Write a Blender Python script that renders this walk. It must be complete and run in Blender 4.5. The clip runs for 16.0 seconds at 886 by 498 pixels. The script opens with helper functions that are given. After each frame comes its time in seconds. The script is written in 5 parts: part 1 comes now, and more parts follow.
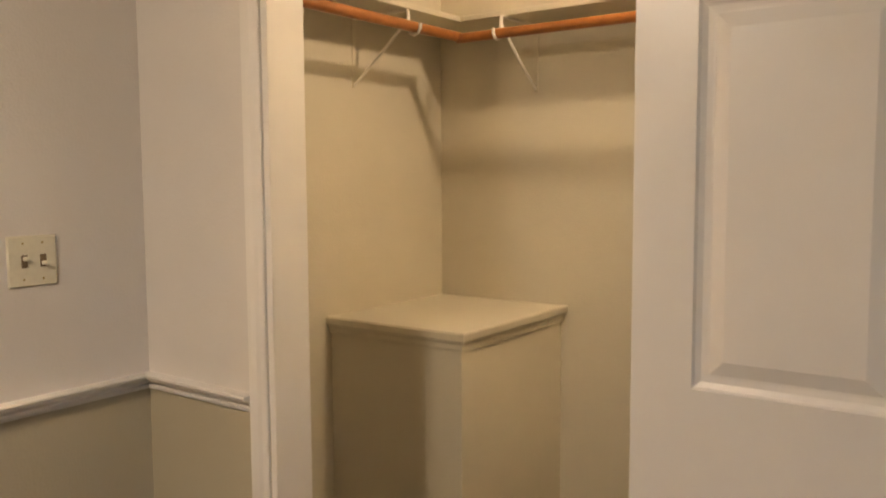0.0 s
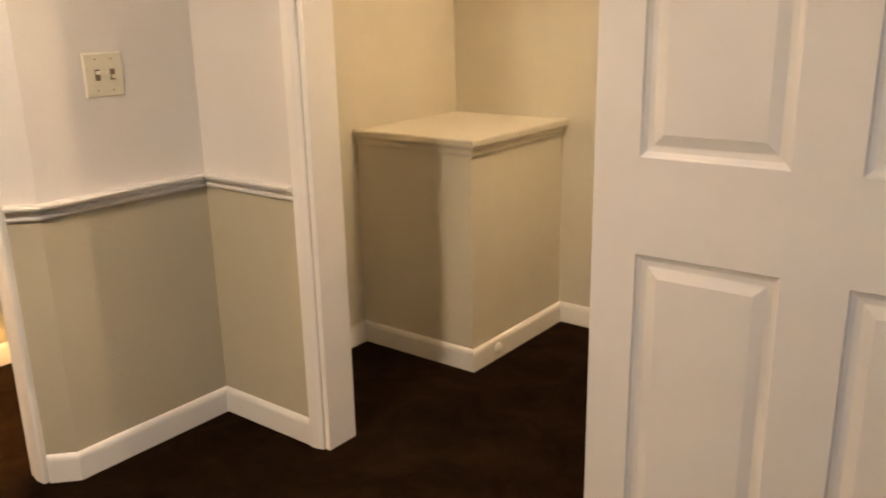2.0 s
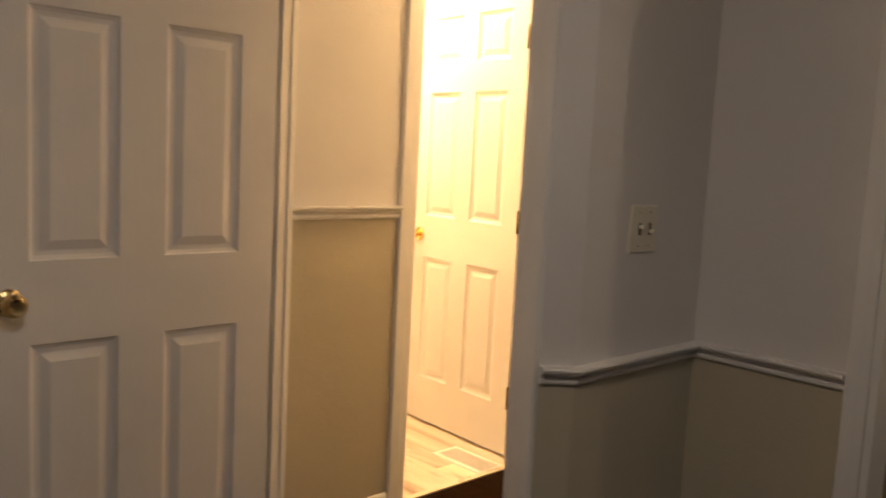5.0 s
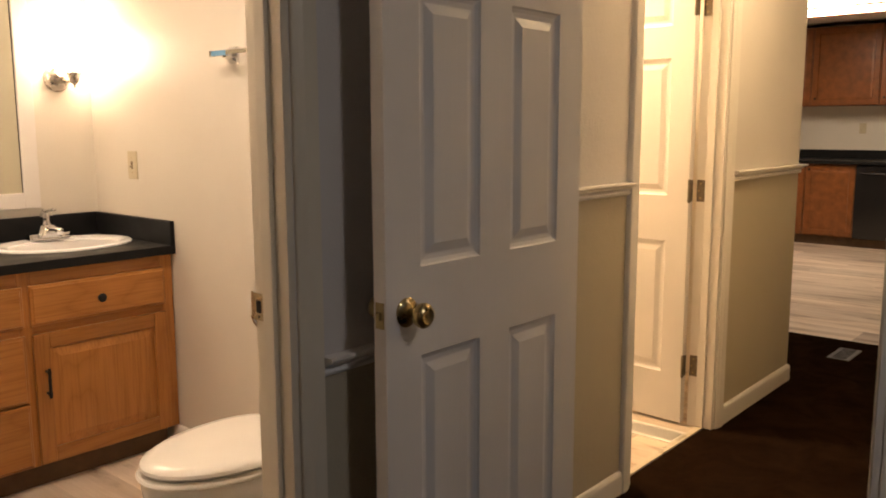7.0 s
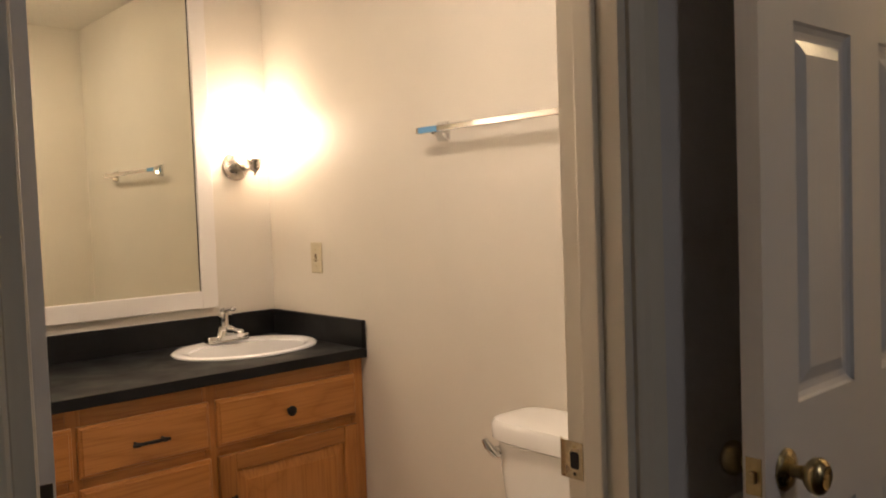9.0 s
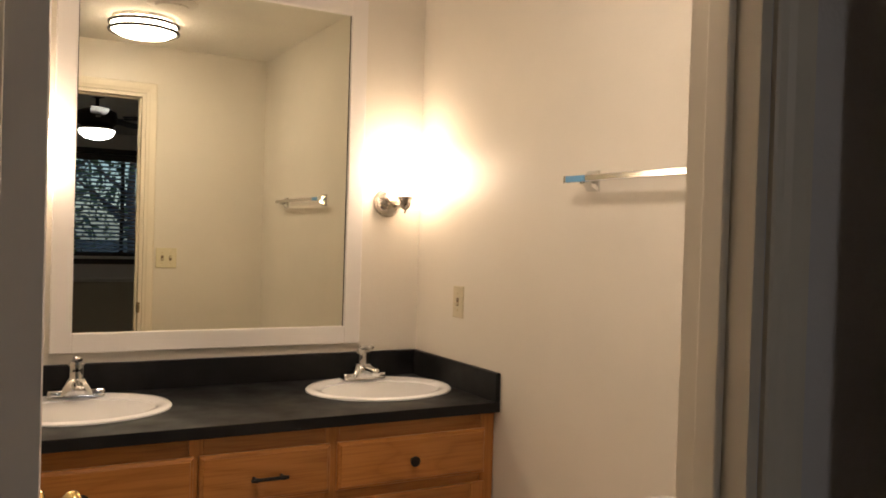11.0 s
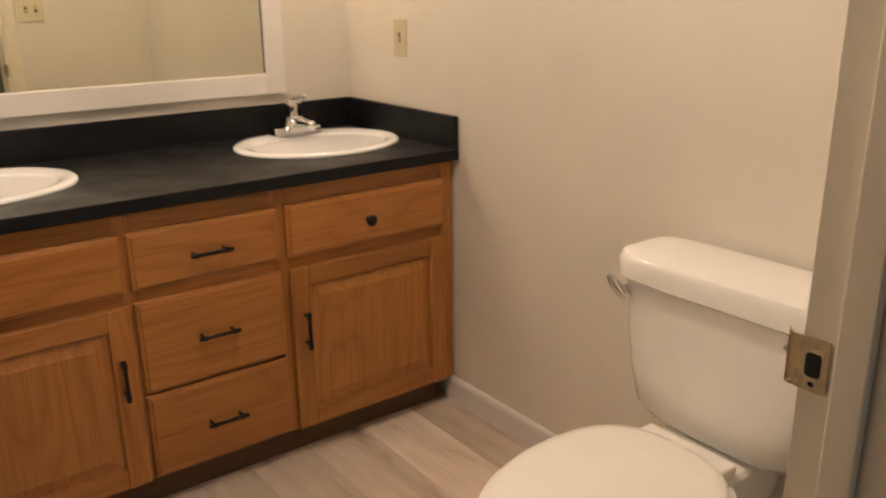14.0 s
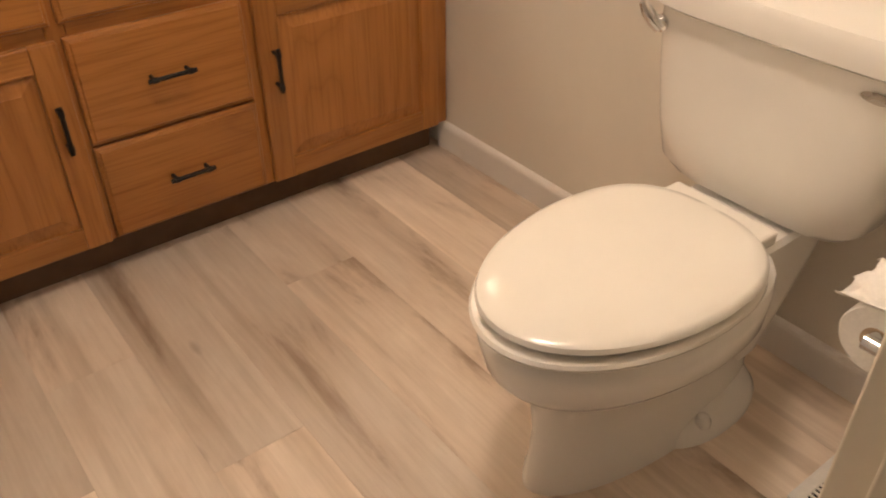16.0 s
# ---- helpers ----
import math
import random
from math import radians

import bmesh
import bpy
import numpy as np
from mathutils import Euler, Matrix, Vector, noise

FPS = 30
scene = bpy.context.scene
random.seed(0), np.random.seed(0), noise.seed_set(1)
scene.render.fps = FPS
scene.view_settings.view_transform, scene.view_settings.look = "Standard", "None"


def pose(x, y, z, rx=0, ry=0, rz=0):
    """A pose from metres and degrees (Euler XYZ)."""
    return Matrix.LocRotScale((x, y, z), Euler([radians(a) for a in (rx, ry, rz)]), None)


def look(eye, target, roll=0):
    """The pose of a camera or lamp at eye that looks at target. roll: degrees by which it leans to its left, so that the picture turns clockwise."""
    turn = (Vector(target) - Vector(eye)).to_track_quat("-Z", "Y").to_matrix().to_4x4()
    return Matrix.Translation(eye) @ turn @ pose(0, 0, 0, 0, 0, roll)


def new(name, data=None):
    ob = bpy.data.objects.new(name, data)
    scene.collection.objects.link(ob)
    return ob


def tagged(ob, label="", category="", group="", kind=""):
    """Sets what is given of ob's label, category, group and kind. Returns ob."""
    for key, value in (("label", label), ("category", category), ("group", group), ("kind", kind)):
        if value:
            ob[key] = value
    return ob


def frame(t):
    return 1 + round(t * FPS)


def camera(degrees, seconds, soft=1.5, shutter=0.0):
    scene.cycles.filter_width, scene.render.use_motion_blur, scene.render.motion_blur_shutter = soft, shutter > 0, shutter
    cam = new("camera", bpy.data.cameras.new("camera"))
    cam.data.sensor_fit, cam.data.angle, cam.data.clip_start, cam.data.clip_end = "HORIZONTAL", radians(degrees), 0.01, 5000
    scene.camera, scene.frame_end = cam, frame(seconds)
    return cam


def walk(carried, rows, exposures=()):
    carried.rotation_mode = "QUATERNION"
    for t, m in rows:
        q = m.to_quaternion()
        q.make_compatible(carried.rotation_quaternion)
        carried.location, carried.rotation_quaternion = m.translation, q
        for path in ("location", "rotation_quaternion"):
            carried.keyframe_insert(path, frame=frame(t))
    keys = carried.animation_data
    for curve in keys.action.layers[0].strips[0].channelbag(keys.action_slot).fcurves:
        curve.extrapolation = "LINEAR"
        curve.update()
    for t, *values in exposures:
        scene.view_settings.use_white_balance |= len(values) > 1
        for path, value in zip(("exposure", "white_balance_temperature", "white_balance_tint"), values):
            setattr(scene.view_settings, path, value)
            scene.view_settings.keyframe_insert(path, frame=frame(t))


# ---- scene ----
cam = camera(56.5, 16.0, soft=1.8, shutter=0.3)
PATH = [
    (0, (0.055, 0.109, 1.322), (1.666, 1.28, 1.148), -0.3),
    (0.5, (-0.025, -0.004, 1.306), (1.565, 1.162, 0.977), -2.1),
    (1, (-0.137, -0.088, 1.282), (1.46, 1.02, 0.809), -2.5),
    (1.5, (-0.212, -0.145, 1.275), (1.353, 0.972, 0.724), -2.3),
    (2, (-0.228, -0.14, 1.282), (1.292, 1.036, 0.727), -1.2),
    (2.5, (-0.148, -0.06, 1.296), (1.2, 1.358, 0.884), 0.6),
    (3, (-0.023, 0.102, 1.256), (1.101, 1.739, 1.02), 1.6),
    (3.5, (-0.164, 0.209, 1.263), (0.911, 1.884, 1.074), 1.2),
    (4, (-0.290, 0.430, 1.252), (1.064, 1.890, 1.062), -0.3),
    (4.5, (-0.448, 0.657, 1.278), (0.863, 2.15, 1.053), 0.2),
    (5, (-0.733, 0.852, 1.285), (0.634, 2.295, 1.064), 2.9),
    (5.2, (-0.889, 0.915, 1.285), (0.478, 2.358, 1.065), 1.6),
    (7.3, (-1.426, 1.777, 1.298), (0.074, 3.066, 1.003), -0.1),
    (7.5, (-1.4, 1.84, 1.29), (0.052, 3.186, 1.008), -0.5),
    (8, (-1.363, 2.024, 1.286), (-0.008, 3.475, 1.039), -0.7),
    (8.5, (-1.368, 2.199, 1.299), (-0.02, 3.669, 1.142), -3.8),
    (9, (-1.361, 2.272, 1.32), (-0.033, 3.764, 1.217), -2.1),
    (9.5, (-1.295, 2.296, 1.366), (-0.108, 3.905, 1.297), -0.8),
    (11.8, (-1.159, 2.348, 1.376), (-0.225, 4.116, 1.337), 1.4),
    (12, (-1.154, 2.369, 1.352), (-0.233, 4.143, 1.298), 1.2),
    (12.5, (-1.138, 2.499, 1.346), (-0.215, 4.265, 1.182), 1.7),
    (13, (-1.135, 2.576, 1.321), (-0.19, 4.314, 1.034), 0.7),
    (13.5, (-1.165, 2.641, 1.306), (-0.1345, 4.304, 0.8755), 0.9),
    (14, (-1.147, 2.688, 1.296), (-0.01, 4.217, 0.689), -0.7),
    (14.5, (-1.082, 2.745, 1.272), (0.108, 4.147, 0.487), -4.1),
    (15, (-1.036, 2.776, 1.238), (0.163, 4.068, 0.294), -3.9),
    (15.5, (-0.999, 2.853, 1.2), (0.115, 4.119, 0.125), -2.0),
    (16, (-0.996, 2.904, 1.189), (-0.012, 4.196, 0.022), -0.4),
]
walk(cam, [(t, look(eye, target, roll)) for t, eye, target, roll in PATH], [
    (0.0, 2.4, 9100, 16), (0.5, 2.5, 9100, 16), (1.0, 3.0, 9100, 16), (1.5, 3.05, 9100, 16), (2.0, 2.9, 9000, 17), (2.5, 2.7, 8700, 18), (3.0, 1.9, 8300, 20), (3.5, 1.55, 8000, 20), (4.0, 1.44, 7900, 18), (4.5, 1.14, 7800, 17),
    (5.0, 0.66, 7600, 17), (6.2, 0.42, 7000, 14), (7.3, 0.12, 6600, 16), (8.0, -0.04, 6500, 13), (8.7, -0.19, 6200, 14), (9.5, -0.27, 6250, 13), (12.0, -0.5, 6250, 13), (13.0, -0.49, 6300, 14), (13.5, -0.2, 6300, 14), (14.0, -0.08, 6200, 13), (14.5, 0.04, 6200, 13), (15.0, 0.30, 6250, 14), (16.0, 0.19, 6250, 15),
])

# ---------------------------------------------------------------- world: dusk outside the bedroom window
world = bpy.data.worlds.new("dusk_sky")
scene.world = world
world.use_nodes = True
sky = world.node_tree.nodes.new("ShaderNodeTexSky")
sky.sky_type = "NISHITA"
sky.sun_disc = False
sky.sun_elevation = radians(28)
sky.ozone_density = 5.0
sky.sun_rotation = radians(15)
world.node_tree.links.new(sky.outputs[0], world.node_tree.nodes["Background"].inputs[0])
world.node_tree.nodes["Background"].inputs[1].default_value = 0.15

# strengths of the lamps that the place has
FAN_LIGHT = 30.5
CLOSET_LIGHT = 138.0
SCONCE_LIGHT = 37.0
BATH_CEILING_LIGHT = 62.0
HALL_LIGHT = 63.0
HALL_BATH_LIGHT = 235.0
KITCHEN_LIGHT = 9.0


# ---------------------------------------------------------------- materials
def shader(name, rough=0.5, metal=0.0):
    m = bpy.data.materials.new(name)
    m.use_nodes = True
    n, l = m.node_tree.nodes, m.node_tree.links
    b = n["Principled BSDF"]
    b.inputs["Roughness"].default_value = rough
    b.inputs["Metallic"].default_value = metal
    return m, n, l, b


def coords(n, l, scale=(1, 1, 1)):
    t = n.new("ShaderNodeTexCoord")
    mp = n.new("ShaderNodeMapping")
    mp.inputs["Scale"].default_value = scale
    l.new(t.outputs["Object"], mp.inputs[0])
    return mp.outputs[0]


def noise_tex(n, l, vec, scale, detail=3, rough=0.5, distortion=0.0):
    t = n.new("ShaderNodeTexNoise")
    t.inputs["Scale"].default_value = scale
    t.inputs["Detail"].default_value = detail
    t.inputs["Roughness"].default_value = rough
    t.inputs["Distortion"].default_value = distortion
    l.new(vec, t.inputs["Vector"])
    return t.outputs["Fac"]


def ramp(n, l, fac, stops):
    r = n.new("ShaderNodeValToRGB")
    while len(r.color_ramp.elements) < len(stops):
        r.color_ramp.elements.new(0.5)
    for e, (p, c) in zip(r.color_ramp.elements, stops):
        e.position, e.color = p, (*c, 1)
    l.new(fac, r.inputs[0])
    return r.outputs[0]


def bump(n, l, b, height, strength, distance):
    bp = n.new("ShaderNodeBump")
    bp.inputs["Strength"].default_value = strength
    bp.inputs["Distance"].default_value = distance
    l.new(height, bp.inputs["Height"])
    l.new(bp.outputs[0], b.inputs["Normal"])


def shade(c, k):
    return tuple(min(1, v * k) for v in c)


def paint(name, col, rough=0.5, texture=0.25, grain=140.0, vary=0.05):
    """Rolled wall paint: broad unevenness, roller stipple."""
    m, n, l, b = shader(name, rough)
    v = coords(n, l)
    l.new(ramp(n, l, noise_tex(n, l, v, 1.7, 4), [(0.3, shade(col, 1 - vary)), (0.7, shade(col, 1 + vary))]), b.inputs["Base Color"])
    mix = n.new("ShaderNodeMath")
    mix.operation = "ADD"
    l.new(noise_tex(n, l, v, grain, 3), mix.inputs[0])
    l.new(noise_tex(n, l, v, grain * 0.25, 2), mix.inputs[1])
    bump(n, l, b, mix.outputs[0], texture, 0.004)
    return m


def gloss_paint(name, col, rough=0.32):
    """Brushed enamel on doors and trim, with faint moulded wood grain."""
    m, n, l, b = shader(name, rough)
    v = coords(n, l, (40, 40, 2.2))
    l.new(ramp(n, l, noise_tex(n, l, coords(n, l), 3.0, 4), [(0.3, shade(col, 0.96)), (0.7, shade(col, 1.03))]), b.inputs["Base Color"])
    l.new(ramp(n, l, noise_tex(n, l, coords(n, l), 9.0, 3), [(0.3, (rough - 0.05,) * 3), (0.7, (rough + 0.08,) * 3)]), b.inputs["Roughness"])
    bump(n, l, b, noise_tex(n, l, v, 3.0, 4), 0.12, 0.002)
    return m


def plain(name, col, rough=0.4, metal=0.0, vary=0.06, scale=30.0, texture=0.05):
    m, n, l, b = shader(name, rough, metal)
    v = coords(n, l)
    f = noise_tex(n, l, v, scale, 4)
    l.new(ramp(n, l, f, [(0.3, shade(col, 1 - vary)), (0.7, shade(col, 1 + vary))]), b.inputs["Base Color"])
    l.new(ramp(n, l, noise_tex(n, l, v, scale * 0.6, 3), [(0.3, (max(0.02, rough * 0.8),) * 3), (0.7, (rough * 1.2,) * 3)]), b.inputs["Roughness"])
    if texture:
        bump(n, l, b, f, texture, 0.002)
    return m


def glow(name, col, strength):
    m, n, l, b = shader(name, 0.4)
    b.inputs["Base Color"].default_value = (*col, 1)
    b.inputs["Emission Color"].default_value = (*col, 1)
    b.inputs["Emission Strength"].default_value = strength
    return m


def oak(name, along, seed=0.0):
    """Honey-stained oak with cathedral grain; along: the axis that the grain runs on."""
    m, n, l, b = shader(name, 0.30)
    sc = [9, 9, 9]
    sc[along] = 1.5
    t = n.new("ShaderNodeTexCoord")
    info = n.new("ShaderNodeObjectInfo")
    add = n.new("ShaderNodeVectorMath")
    add.operation = "MULTIPLY_ADD"
    add.inputs[1].default_value = (7.0, 5.0, 3.0)
    l.new(info.outputs["Random"], add.inputs[0])
    l.new(t.outputs["Object"], add.inputs[2])
    mp = n.new("ShaderNodeMapping")
    mp.inputs["Scale"].default_value = sc
    l.new(add.outputs[0], mp.inputs[0])
    low = noise_tex(n, l, mp.outputs[0], 0.42, 2, 0.45, 0.3)
    rings = n.new("ShaderNodeMath")
    rings.operation = "MULTIPLY"
    rings.inputs[1].default_value = 13.0
    l.new(low, rings.inputs[0])
    wave = n.new("ShaderNodeMath")
    wave.operation = "PINGPONG"
    wave.inputs[1].default_value = 0.5
    l.new(rings.outputs[0], wave.inputs[0])
    fine = [170, 170, 170]
    fine[along] = 5
    mp2 = n.new("ShaderNodeMapping")
    mp2.inputs["Scale"].default_value = fine
    l.new(add.outputs[0], mp2.inputs[0])
    pores = noise_tex(n, l, mp2.outputs[0], 1.0, 3, 0.6)
    base = ramp(n, l, wave.outputs[0], [(0.0, (0.325, 0.128, 0.029)), (0.07, (0.358, 0.147, 0.035)), (0.25, (0.382, 0.161, 0.039)), (0.5, (0.398, 0.171, 0.043))])
    dark = ramp(n, l, pores, [(0.35, (0.70, 0.62, 0.55)), (0.52, (1.0, 1.0, 1.0))])
    mul = n.new("ShaderNodeMix")
    mul.data_type, mul.blend_type = "RGBA", "MULTIPLY"
    mul.inputs[0].default_value = 0.62
    l.new(base, mul.inputs[6])
    l.new(dark, mul.inputs[7])
    tone = n.new("ShaderNodeHueSaturation")
    mr = n.new("ShaderNodeMapRange")
    mr.inputs[3].default_value, mr.inputs[4].default_value = 0.88, 1.1
    l.new(info.outputs["Random"], mr.inputs[0])
    l.new(mr.outputs[0], tone.inputs["Value"])
    l.new(mul.outputs[2], tone.inputs["Color"])
    l.new(tone.outputs[0], b.inputs["Base Color"])
    bump(n, l, b, pores, 0.15, 0.001)
    return m


def vinyl_plank():
    """Greyed oak-look vinyl plank, grain along y, each plank its own tone."""
    m, n, l, b = shader("greyed_oak_vinyl", 0.42)
    t = n.new("ShaderNodeTexCoord")
    info = n.new("ShaderNodeObjectInfo")
    add = n.new("ShaderNodeVectorMath")
    add.operation = "MULTIPLY_ADD"
    add.inputs[1].default_value = (9.0, 13.0, 4.0)
    l.new(info.outputs["Random"], add.inputs[0])
    l.new(t.outputs["Object"], add.inputs[2])

    def mapped(scale):
        mp = n.new("ShaderNodeMapping")
        mp.inputs["Scale"].default_value = scale
        l.new(add.outputs[0], mp.inputs[0])
        return mp.outputs[0]

    broad = noise_tex(n, l, mapped((7.0, 1.5, 7.0)), 1.0, 7, 0.62, 0.35)
    streak = noise_tex(n, l, mapped((13.0, 0.45, 13.0)), 1.0, 2, 0.5, 0.1)
    grain = noise_tex(n, l, mapped((120, 5, 120)), 1.0, 4, 0.6)
    knots = n.new("ShaderNodeTexVoronoi")
    knots.inputs["Scale"].default_value = 1.0
    l.new(mapped((7, 2.6, 7)), knots.inputs["Vector"])
    base = ramp(n, l, broad, [(0.27, (0.22, 0.150, 0.100)), (0.36, (0.46, 0.350, 0.262)), (0.45, (0.70, 0.580, 0.465)), (0.70, (0.85, 0.74, 0.62))])
    fine = ramp(n, l, grain, [(0.3, (0.84, 0.81, 0.77)), (0.6, (1, 1, 1))])
    strip = ramp(n, l, streak, [(0.40, (0.70, 0.66, 0.61)), (0.47, (0.93, 0.92, 0.91)), (0.62, (1, 1, 1))])
    spot = ramp(n, l, knots.outputs["Distance"], [(0.02, (0.25, 0.19, 0.14)), (0.10, (1, 1, 1))])
    a = n.new("ShaderNodeMix")
    a.data_type, a.blend_type = "RGBA", "MULTIPLY"
    a.inputs[0].default_value = 0.6
    l.new(base, a.inputs[6])
    l.new(fine, a.inputs[7])
    d = n.new("ShaderNodeMix")
    d.data_type, d.blend_type = "RGBA", "MULTIPLY"
    d.inputs[0].default_value = 0.7
    l.new(a.outputs[2], d.inputs[6])
    l.new(strip, d.inputs[7])
    c = n.new("ShaderNodeMix")
    c.data_type, c.blend_type = "RGBA", "MULTIPLY"
    c.inputs[0].default_value = 0.6
    l.new(d.outputs[2], c.inputs[6])
    l.new(spot, c.inputs[7])
    tone = n.new("ShaderNodeHueSaturation")
    mr = n.new("ShaderNodeMapRange")
    mr.inputs[3].default_value, mr.inputs[4].default_value = 0.76, 1.16
    l.new(info.outputs["Random"], mr.inputs[0])
    l.new(mr.outputs[0], tone.inputs["Value"])
    l.new(c.outputs[2], tone.inputs["Color"])
    l.new(tone.outputs[0], b.inputs["Base Color"])
    bump(n, l, b, grain, 0.1, 0.001)
    return m


def carpet():
    m, n, l, b = shader("dark_brown_carpet", 0.95)
    v = coords(n, l)
    fluff = noise_tex(n, l, v, 420.0, 3, 0.7)
    broad = noise_tex(n, l, v, 5.0, 7, 0.7, 0.8)
    c1 = ramp(n, l, broad, [(0.3, (0.0140, 0.0076, 0.0047)), (0.7, (0.0350, 0.0195, 0.0118))])
    c2 = ramp(n, l, fluff, [(0.3, (0.55, 0.55, 0.55)), (0.7, (1.35, 1.3, 1.25))])
    mul = n.new("ShaderNodeMix")
    mul.data_type, mul.blend_type = "RGBA", "MULTIPLY"
    mul.inputs[0].default_value = 1.0
    l.new(c1, mul.inputs[6])
    l.new(c2, mul.inputs[7])
    l.new(mul.outputs[2], b.inputs["Base Color"])
    b.inputs["Specular IOR Level"].default_value = 0.0
    bump(n, l, b, fluff, 0.9, 0.012)
    return m


M_UPPER = paint("pale_grey_wall_paint", (0.700, 0.662, 0.630), 0.55, 0.18)
M_LOWER = paint("sage_beige_wall_paint", (0.505, 0.448, 0.335), 0.55, 0.18)
M_CLOSET = paint("cream_closet_paint", (0.60, 0.555, 0.455), 0.55, 0.18)
M_BATH = paint("cream_white_bath_paint", (0.70, 0.655, 0.575), 0.36, 0.11, 170.0)
M_CEIL = paint("flat_white_ceiling_paint", (0.75, 0.72, 0.66), 0.8, 0.5, 60.0)
M_TRIM = gloss_paint("white_trim_enamel", (0.78, 0.75, 0.71), 0.35)
M_CREAM = gloss_paint("cream_trim_enamel", (0.76, 0.69, 0.56), 0.38)
M_DOOR = gloss_paint("white_door_enamel", (0.725, 0.70, 0.68), 0.34)
M_CARPET = carpet()
M_PLANK = vinyl_plank()
M_UNDER = plain("dark_floor_underlay", (0.22, 0.17, 0.13), 0.8)
M_BRASS = plain("polished_brass", (0.83, 0.60, 0.24), 0.14, 1.0, 0.08, 40, 0.0)
M_AGED = plain("aged_brass", (0.42, 0.33, 0.17), 0.3, 1.0, 0.15, 60, 0.0)
M_STRIKE = plain("worn_brass_strike", (0.50, 0.41, 0.26), 0.3, 1.0, 0.2, 70, 0.0)
M_HINGE = plain("dull_bronze_hinge", (0.20, 0.17, 0.13), 0.45, 1.0, 0.12, 60, 0.0)
M_CHROME = plain("chrome", (0.68, 0.68, 0.67), 0.06, 1.0, 0.03, 30, 0.0)
M_NICKEL = plain("brushed_nickel", (0.50, 0.46, 0.41), 0.28, 1.0, 0.05, 60, 0.0)
M_BLACK = plain("matte_black_metal", (0.018, 0.017, 0.016), 0.4, 0.6, 0.1, 60, 0.0)
M_HOLE = plain("dark_hole", (0.012, 0.01, 0.01), 0.9)
M_COUNTER = plain("black_laminate", (0.0075, 0.0080, 0.0088), 0.46, 0.0, 0.35, 14, 0.03)
M_COUNTER.node_tree.nodes["Principled BSDF"].inputs["Specular IOR Level"].default_value = 0.26
M_PORC = plain("white_porcelain", (0.83, 0.81, 0.765), 0.1, 0.0, 0.015, 6, 0.0)
M_BASIN = plain("bright_white_porcelain", (0.92, 0.92, 0.93), 0.12, 0.0, 0.01, 6, 0.0)
M_SEAT = plain("cream_white_plastic_seat", (0.84, 0.81, 0.745), 0.16, 0.0, 0.02, 6, 0.0)
M_IVORY = plain("ivory_switch_plastic", (0.56, 0.49, 0.34), 0.35, 0.0, 0.05, 80, 0.0)
M_ALMOND = plain("almond_plastic", (0.66, 0.60, 0.42), 0.35, 0.0, 0.05, 80, 0.0)
M_CREAMPL = plain("cream_switch_plastic", (0.71, 0.665, 0.54), 0.35, 0.0, 0.04, 80, 0.0)
M_WHITEPL = plain("white_plastic", (0.76, 0.73, 0.68), 0.35, 0.0, 0.04, 80, 0.0)
M_PAPER = plain("toilet_paper", (0.82, 0.80, 0.76), 0.9, 0.0, 0.04, 200, 0.3)
M_CARD = plain("cardboard", (0.40, 0.30, 0.20), 0.9)
M_ROD = plain("varnished_wooden_rod", (0.30, 0.105, 0.030), 0.35, 0.0, 0.2, 25, 0.05)
M_FRAME = gloss_paint("white_mirror_frame", (0.78, 0.75, 0.72), 0.38)
M_TILE = plain("beige_tub_tile", (0.42, 0.32, 0.22), 0.3, 0.0, 0.15, 8, 0.05)
M_TILE_TRIM = plain("pale_tile_band", (0.62, 0.54, 0.43), 0.3)
M_SLAT = plain("dark_wooden_blind", (0.045, 0.030, 0.022), 0.5, 0.0, 0.2, 30, 0.05)
M_BLIND = plain("grey_blind_slat", (0.42, 0.45, 0.49), 0.4, 0.0, 0.15, 30, 0.05)
M_FANBODY = plain("dark_bronze_fan", (0.028, 0.022, 0.018), 0.45, 0.5, 0.2, 40, 0.0)
M_LEAF = plain("garden_leaves", (0.07, 0.12, 0.04), 0.6, 0.0, 0.5, 3, 0.0)
M_BARK = plain("tree_bark", (0.10, 0.07, 0.05), 0.9, 0.0, 0.3, 20, 0.4)
M_SOIL = plain("dark_ground", (0.08, 0.07, 0.05), 0.95, 0.0, 0.3, 2, 0.3)
M_OAK = [oak("honey_oak_grain_across", 0), oak("honey_oak_grain_deep", 1), oak("honey_oak_grain_upright", 2)]
M_KITCH = plain("red_brown_kitchen_oak", (0.22, 0.075, 0.022), 0.35, 0.0, 0.25, 12, 0.05)
M_APPL = plain("black_appliance", (0.012, 0.012, 0.013), 0.15, 0.0, 0.1, 10, 0.0)
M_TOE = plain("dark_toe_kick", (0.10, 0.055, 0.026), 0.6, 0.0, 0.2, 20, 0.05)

M_MIRROR, _n, _l, _b = shader("mirror_silver", 0.0, 1.0)
_b.inputs["Base Color"].default_value = (0.80, 0.80, 0.69, 1)
M_GLASS, _n, _l, _b = shader("window_glass", 0.02)
_b.inputs["Base Color"].default_value = (1, 1, 1, 1)
_b.inputs["Transmission Weight"].default_value = 1.0
_b.inputs["IOR"].default_value = 1.1
M_BAR = plain("polished_bar_metal", (0.62, 0.61, 0.60), 0.09, 1.0, 0.03, 20, 0.0)
M_BLUEEND, _n, _l, _b = shader("translucent_blue", 0.1)
_b.inputs["Base Color"].default_value = (0.22, 0.52, 0.88, 1)
